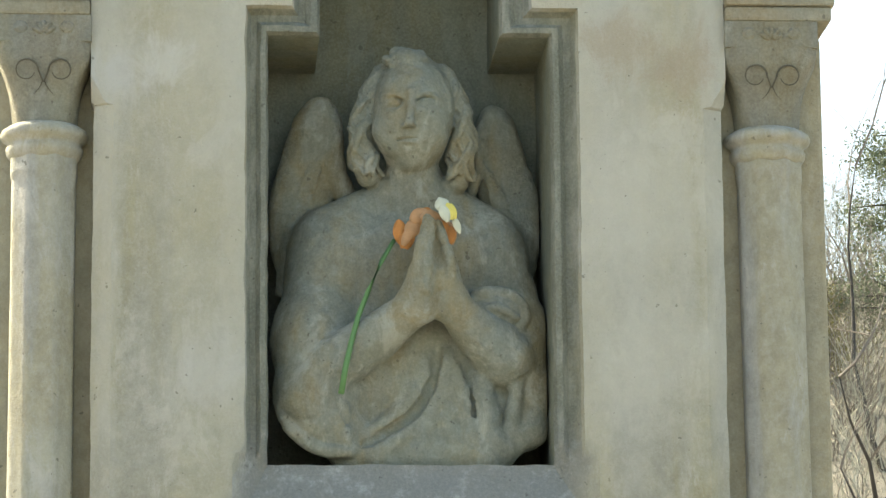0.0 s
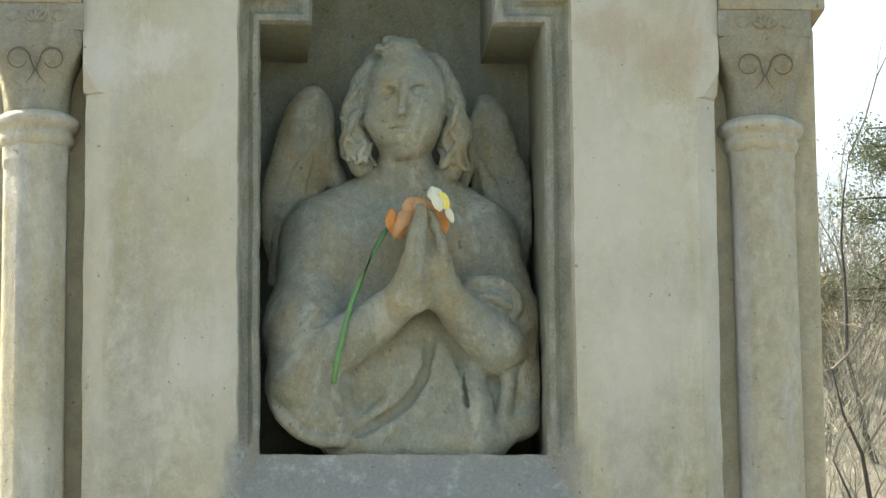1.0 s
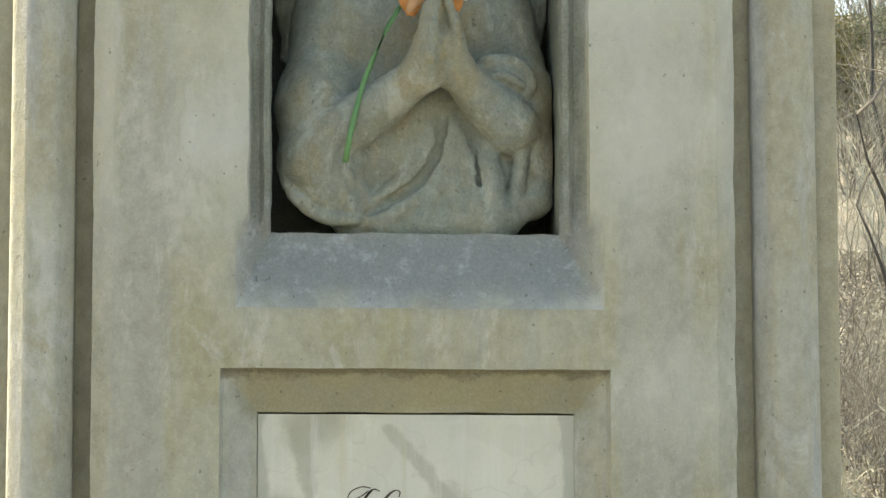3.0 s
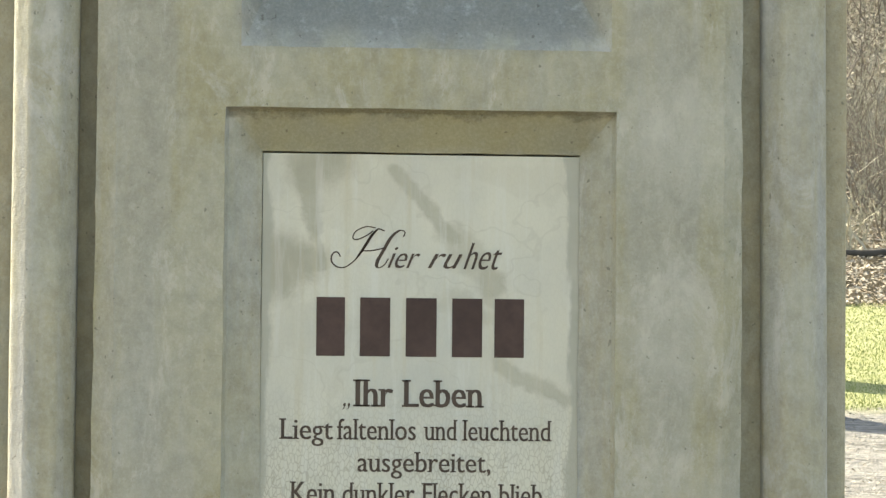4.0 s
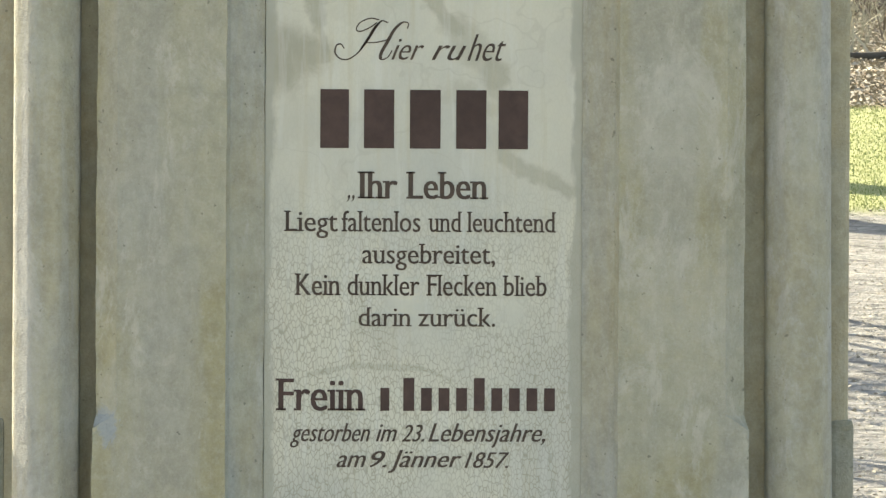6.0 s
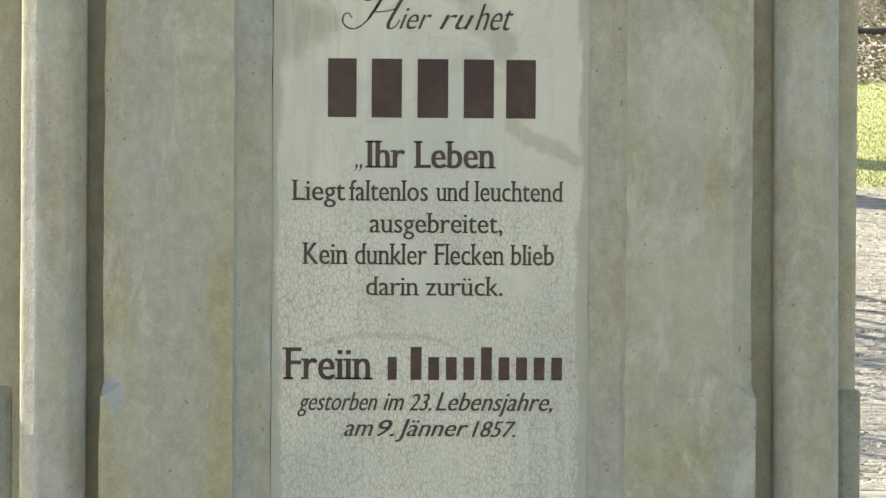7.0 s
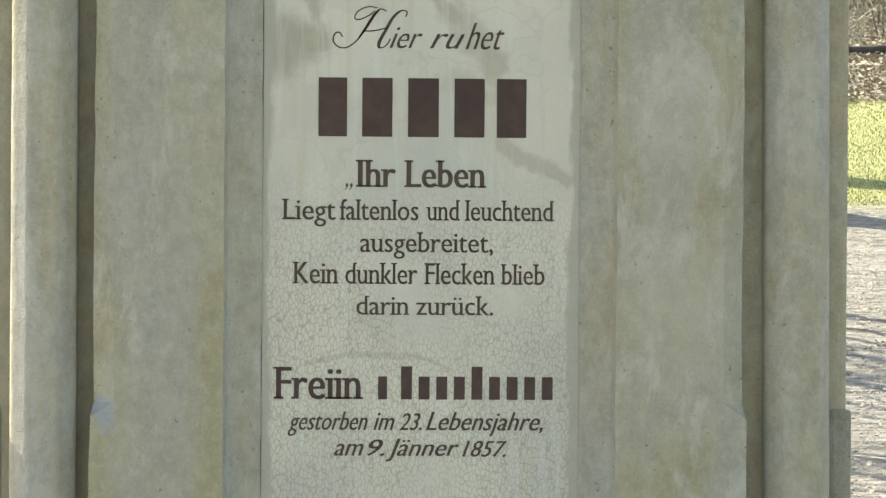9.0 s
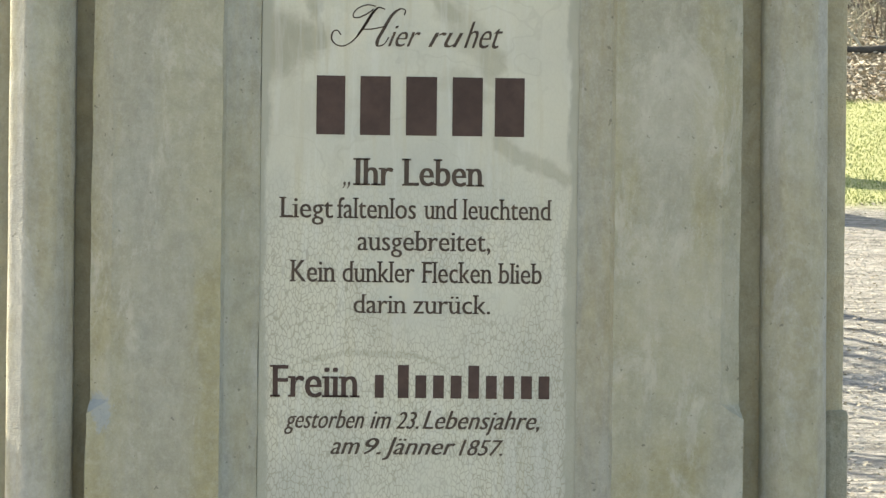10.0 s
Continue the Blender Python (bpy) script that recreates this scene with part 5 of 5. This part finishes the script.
# a thicket on the bank behind the grass
bare_tree(3, 7.75, 41.3, 5.5, 0.08, 5, (-0.1, 0), (2, 4))
bare_tree(8, 9.3, 43.0, 6.5, 0.07, 5, (-0.18, 0), (2, 4))
bare_tree(21, 8.3, 47.5, 6.0, 0.06, 5, (-0.15, 0), (2, 4))
bare_tree(34, 11.6, 52.0, 11.0, 0.045, 5, (-0.2, 0), (2, 4))
bare_tree(40, 7.6, 50.0, 9.0, 0.07, 5, (0.2, 0), (2, 4))
bare_tree(55, 12.5, 60.0, 12.0, 0.07, 4)
bare_tree(61, 9.6, 64.0, 12.0, 0.09, 4)
for i in range(64):
    rnd = random.Random(100 + i)
    y = 38.5 + 0.75 * i
    x = 0.183 * (y + 6.3) - 0.35 + rnd.uniform(-1, 1) * (1.1 + 0.012 * y)
    shrub(200 + i, x, y, rnd.uniform(1.5, 2.6) + 0.045 * (y - 38), 8 if y < 60 else 11, M_DRY if rnd.random() < 0.5 else M_TWIG)


for i in range(16):
    rnd = random.Random(700 + i)
    y = 36.6 + 0.55 * i
    shrub(740 + i, 0.185 * (y + 6.3) - 0.35 + rnd.uniform(-0.8, 0.8), y, rnd.uniform(1.2, 2.2), 12, M_TWIG if i % 3 else M_DRY)


def evergreen(seed, x, y, height, radius, material, label):
    """A tall trunk with drooping limbs and ragged clumps of small leaves."""
    rnd = random.Random(seed)
    z = ground_height(x, y) - 0.1
    e = thing("evergreen_tree", (x, y, z), label, "tree")
    paths, clumps = [[((x + 0.15 * math.sin(k), y, z + height * k / 9), 0.22 * (1 - k / 10)) for k in range(10)]], []
    for i in range(46):
        f = 0.22 + 0.78 * rnd.random()
        a = rnd.uniform(0, 6.28)
        l = radius * (1.15 - f) * rnd.uniform(0.7, 1.2) + 0.3
        base = Vector((x, y, z + height * f))
        way = Vector((math.cos(a), math.sin(a), rnd.uniform(-0.25, 0.3)))
        pts = [(base + way * l * q / 4 + Vector((0, 0, -0.10 * l * (q / 4) ** 2)), 0.04 * (1 - q / 5)) for q in range(5)]
        paths.append(pts)
        clumps += [p for p, _ in pts[2:]] + [pts[-1][0] + Vector((rnd.gauss(0, 0.25), rnd.gauss(0, 0.25), rnd.gauss(0, 0.2))) for _ in range(3)]
    v, f = tubes(paths, 6)
    under(raw_object("trunk", v, f, M_BARK, True), e)
    v, f = leaf_cloud(clumps, rnd, 80, 0.24, 0.040, 0.7)
    under(raw_object("crown", v, f, material), e)


evergreen(5, 14.9, 68.7, 6.0, 1.9, M_NEEDLE, "dark green evergreen tree with ragged crown")
evergreen(9, 12.6, 69.5, 2.2, 0.9, M_OLIVE, "yellow-green evergreen shrub among bare branches")

bare_tree(77, 12.6, 48.0, 11.0, 0.09, 5, (-0.45, 0), (2, 4), spread=0.72)
bare_tree(83, 10.9, 44.0, 9.5, 0.08, 5, (-0.5, 0.1), (2, 4), spread=0.75)
# unseen trees added beside the path to throw their shadows across it
for i in range(11):
    rnd = random.Random(400 + i)
    y = 17.0 + 0.65 * i
    bare_tree(300 + i, -1.1 + 0.14 * i + rnd.uniform(-0.8, 0.8), y, rnd.uniform(7.5, 10.5), 0.13, 3, (0.05, 0), (4, 5), label="unseen leafless tree added beside the path for its shadow")


# unseen thick trunks with pruned branches, added for the broad shadow bands
for k, (x, y, r) in enumerate(((4.0, 27.3, 0.42), (3.6, 25.0, 0.34), (3.7, 25.6, 0.34), (2.5, 22.6, 0.12))):
    bare_tree(350 + k, x, y, 8.0, r, 3, (-0.1, 0.05), (3, 4), label="unseen leafless tree added beside the path for its shadow", clear=4.6)


# ---- leaf litter, grass and a log ----
def scatter(name, label, category, material, count, y0, y1, size, seed, flat=0.35, tall=False):
    rnd = random.Random(seed)
    verts, faces = [], []
    for _ in range(count):
        y = rnd.uniform(y0, y1)
        x = (y + 6.3) * rnd.uniform(0.145, 0.225) - 0.35
        z = ground_height(x, y)
        i = len(verts)
        if tall:
            a, s = rnd.uniform(0, 6.28), size * rnd.uniform(0.5, 1.3)
            dx, dy = math.cos(a) * 0.006, math.sin(a) * 0.006
            bx, by = rnd.uniform(-0.5, 0.5) * s, rnd.uniform(-0.5, 0.5) * s
            verts += [(x - dx, y - dy, z), (x + dx, y + dy, z), (x + bx, y + by, z + s)]
            faces.append((i, i + 1, i + 2))
        else:
            a, s = rnd.uniform(0, 6.28), size * rnd.uniform(0.5, 1.4)
            u = Vector((math.cos(a), math.sin(a), rnd.uniform(-flat, flat))) * s
            w = Vector((-math.sin(a), math.cos(a), rnd.uniform(-flat, flat))) * s * 0.6
            c = Vector((x, y, z + 0.02 + rnd.random() * 0.03))
            verts += [c - u, c - w, c + u, c + w + Vector((0, 0, s * 0.4))]
            faces.append((i, i + 1, i + 2, i + 3))
    return tagged(raw_object(name, verts, faces, material), label, category, kind="stuff")


scatter("fallen_leaves", "brown fallen leaves covering the bank", "leaf litter", M_LITTER, 52000, 31.8, 56, 0.030, 71, 0.6)
scatter("path_leaves", "scattered dry leaves on the gravel path", "leaf litter", M_LITTER, 4500, 13, 25, 0.016, 72)
scatter("grass", "short fresh green grass in sun", "grass", M_GRASS, 16000, 25, 32, 0.022, 73, tall=True)
scatter("dry_grass", "tall straw-coloured dry grass", "grass", M_DRY, 4000, 36, 70, 0.35, 74, tall=True)


def build_log():
    y = 36.2
    x = (y + 6.3) * 0.187 - 0.35
    pts = []
    for i in range(8):
        px = x - 2.0 + 0.6 * i
        pts.append(((px, y + 0.05 * math.sin(i * 2), ground_height(px, y) + 0.06 + 0.03 * math.sin(i * 1.7) + 0.01 * i), 0.045 + 0.012 * math.sin(i * 2.3)))
    v, f = tubes([pts], 10)
    tagged(raw_object("fallen_log", v, f, M_BARK, True), "dark fallen log lying in leaf litter", "log")


build_log()
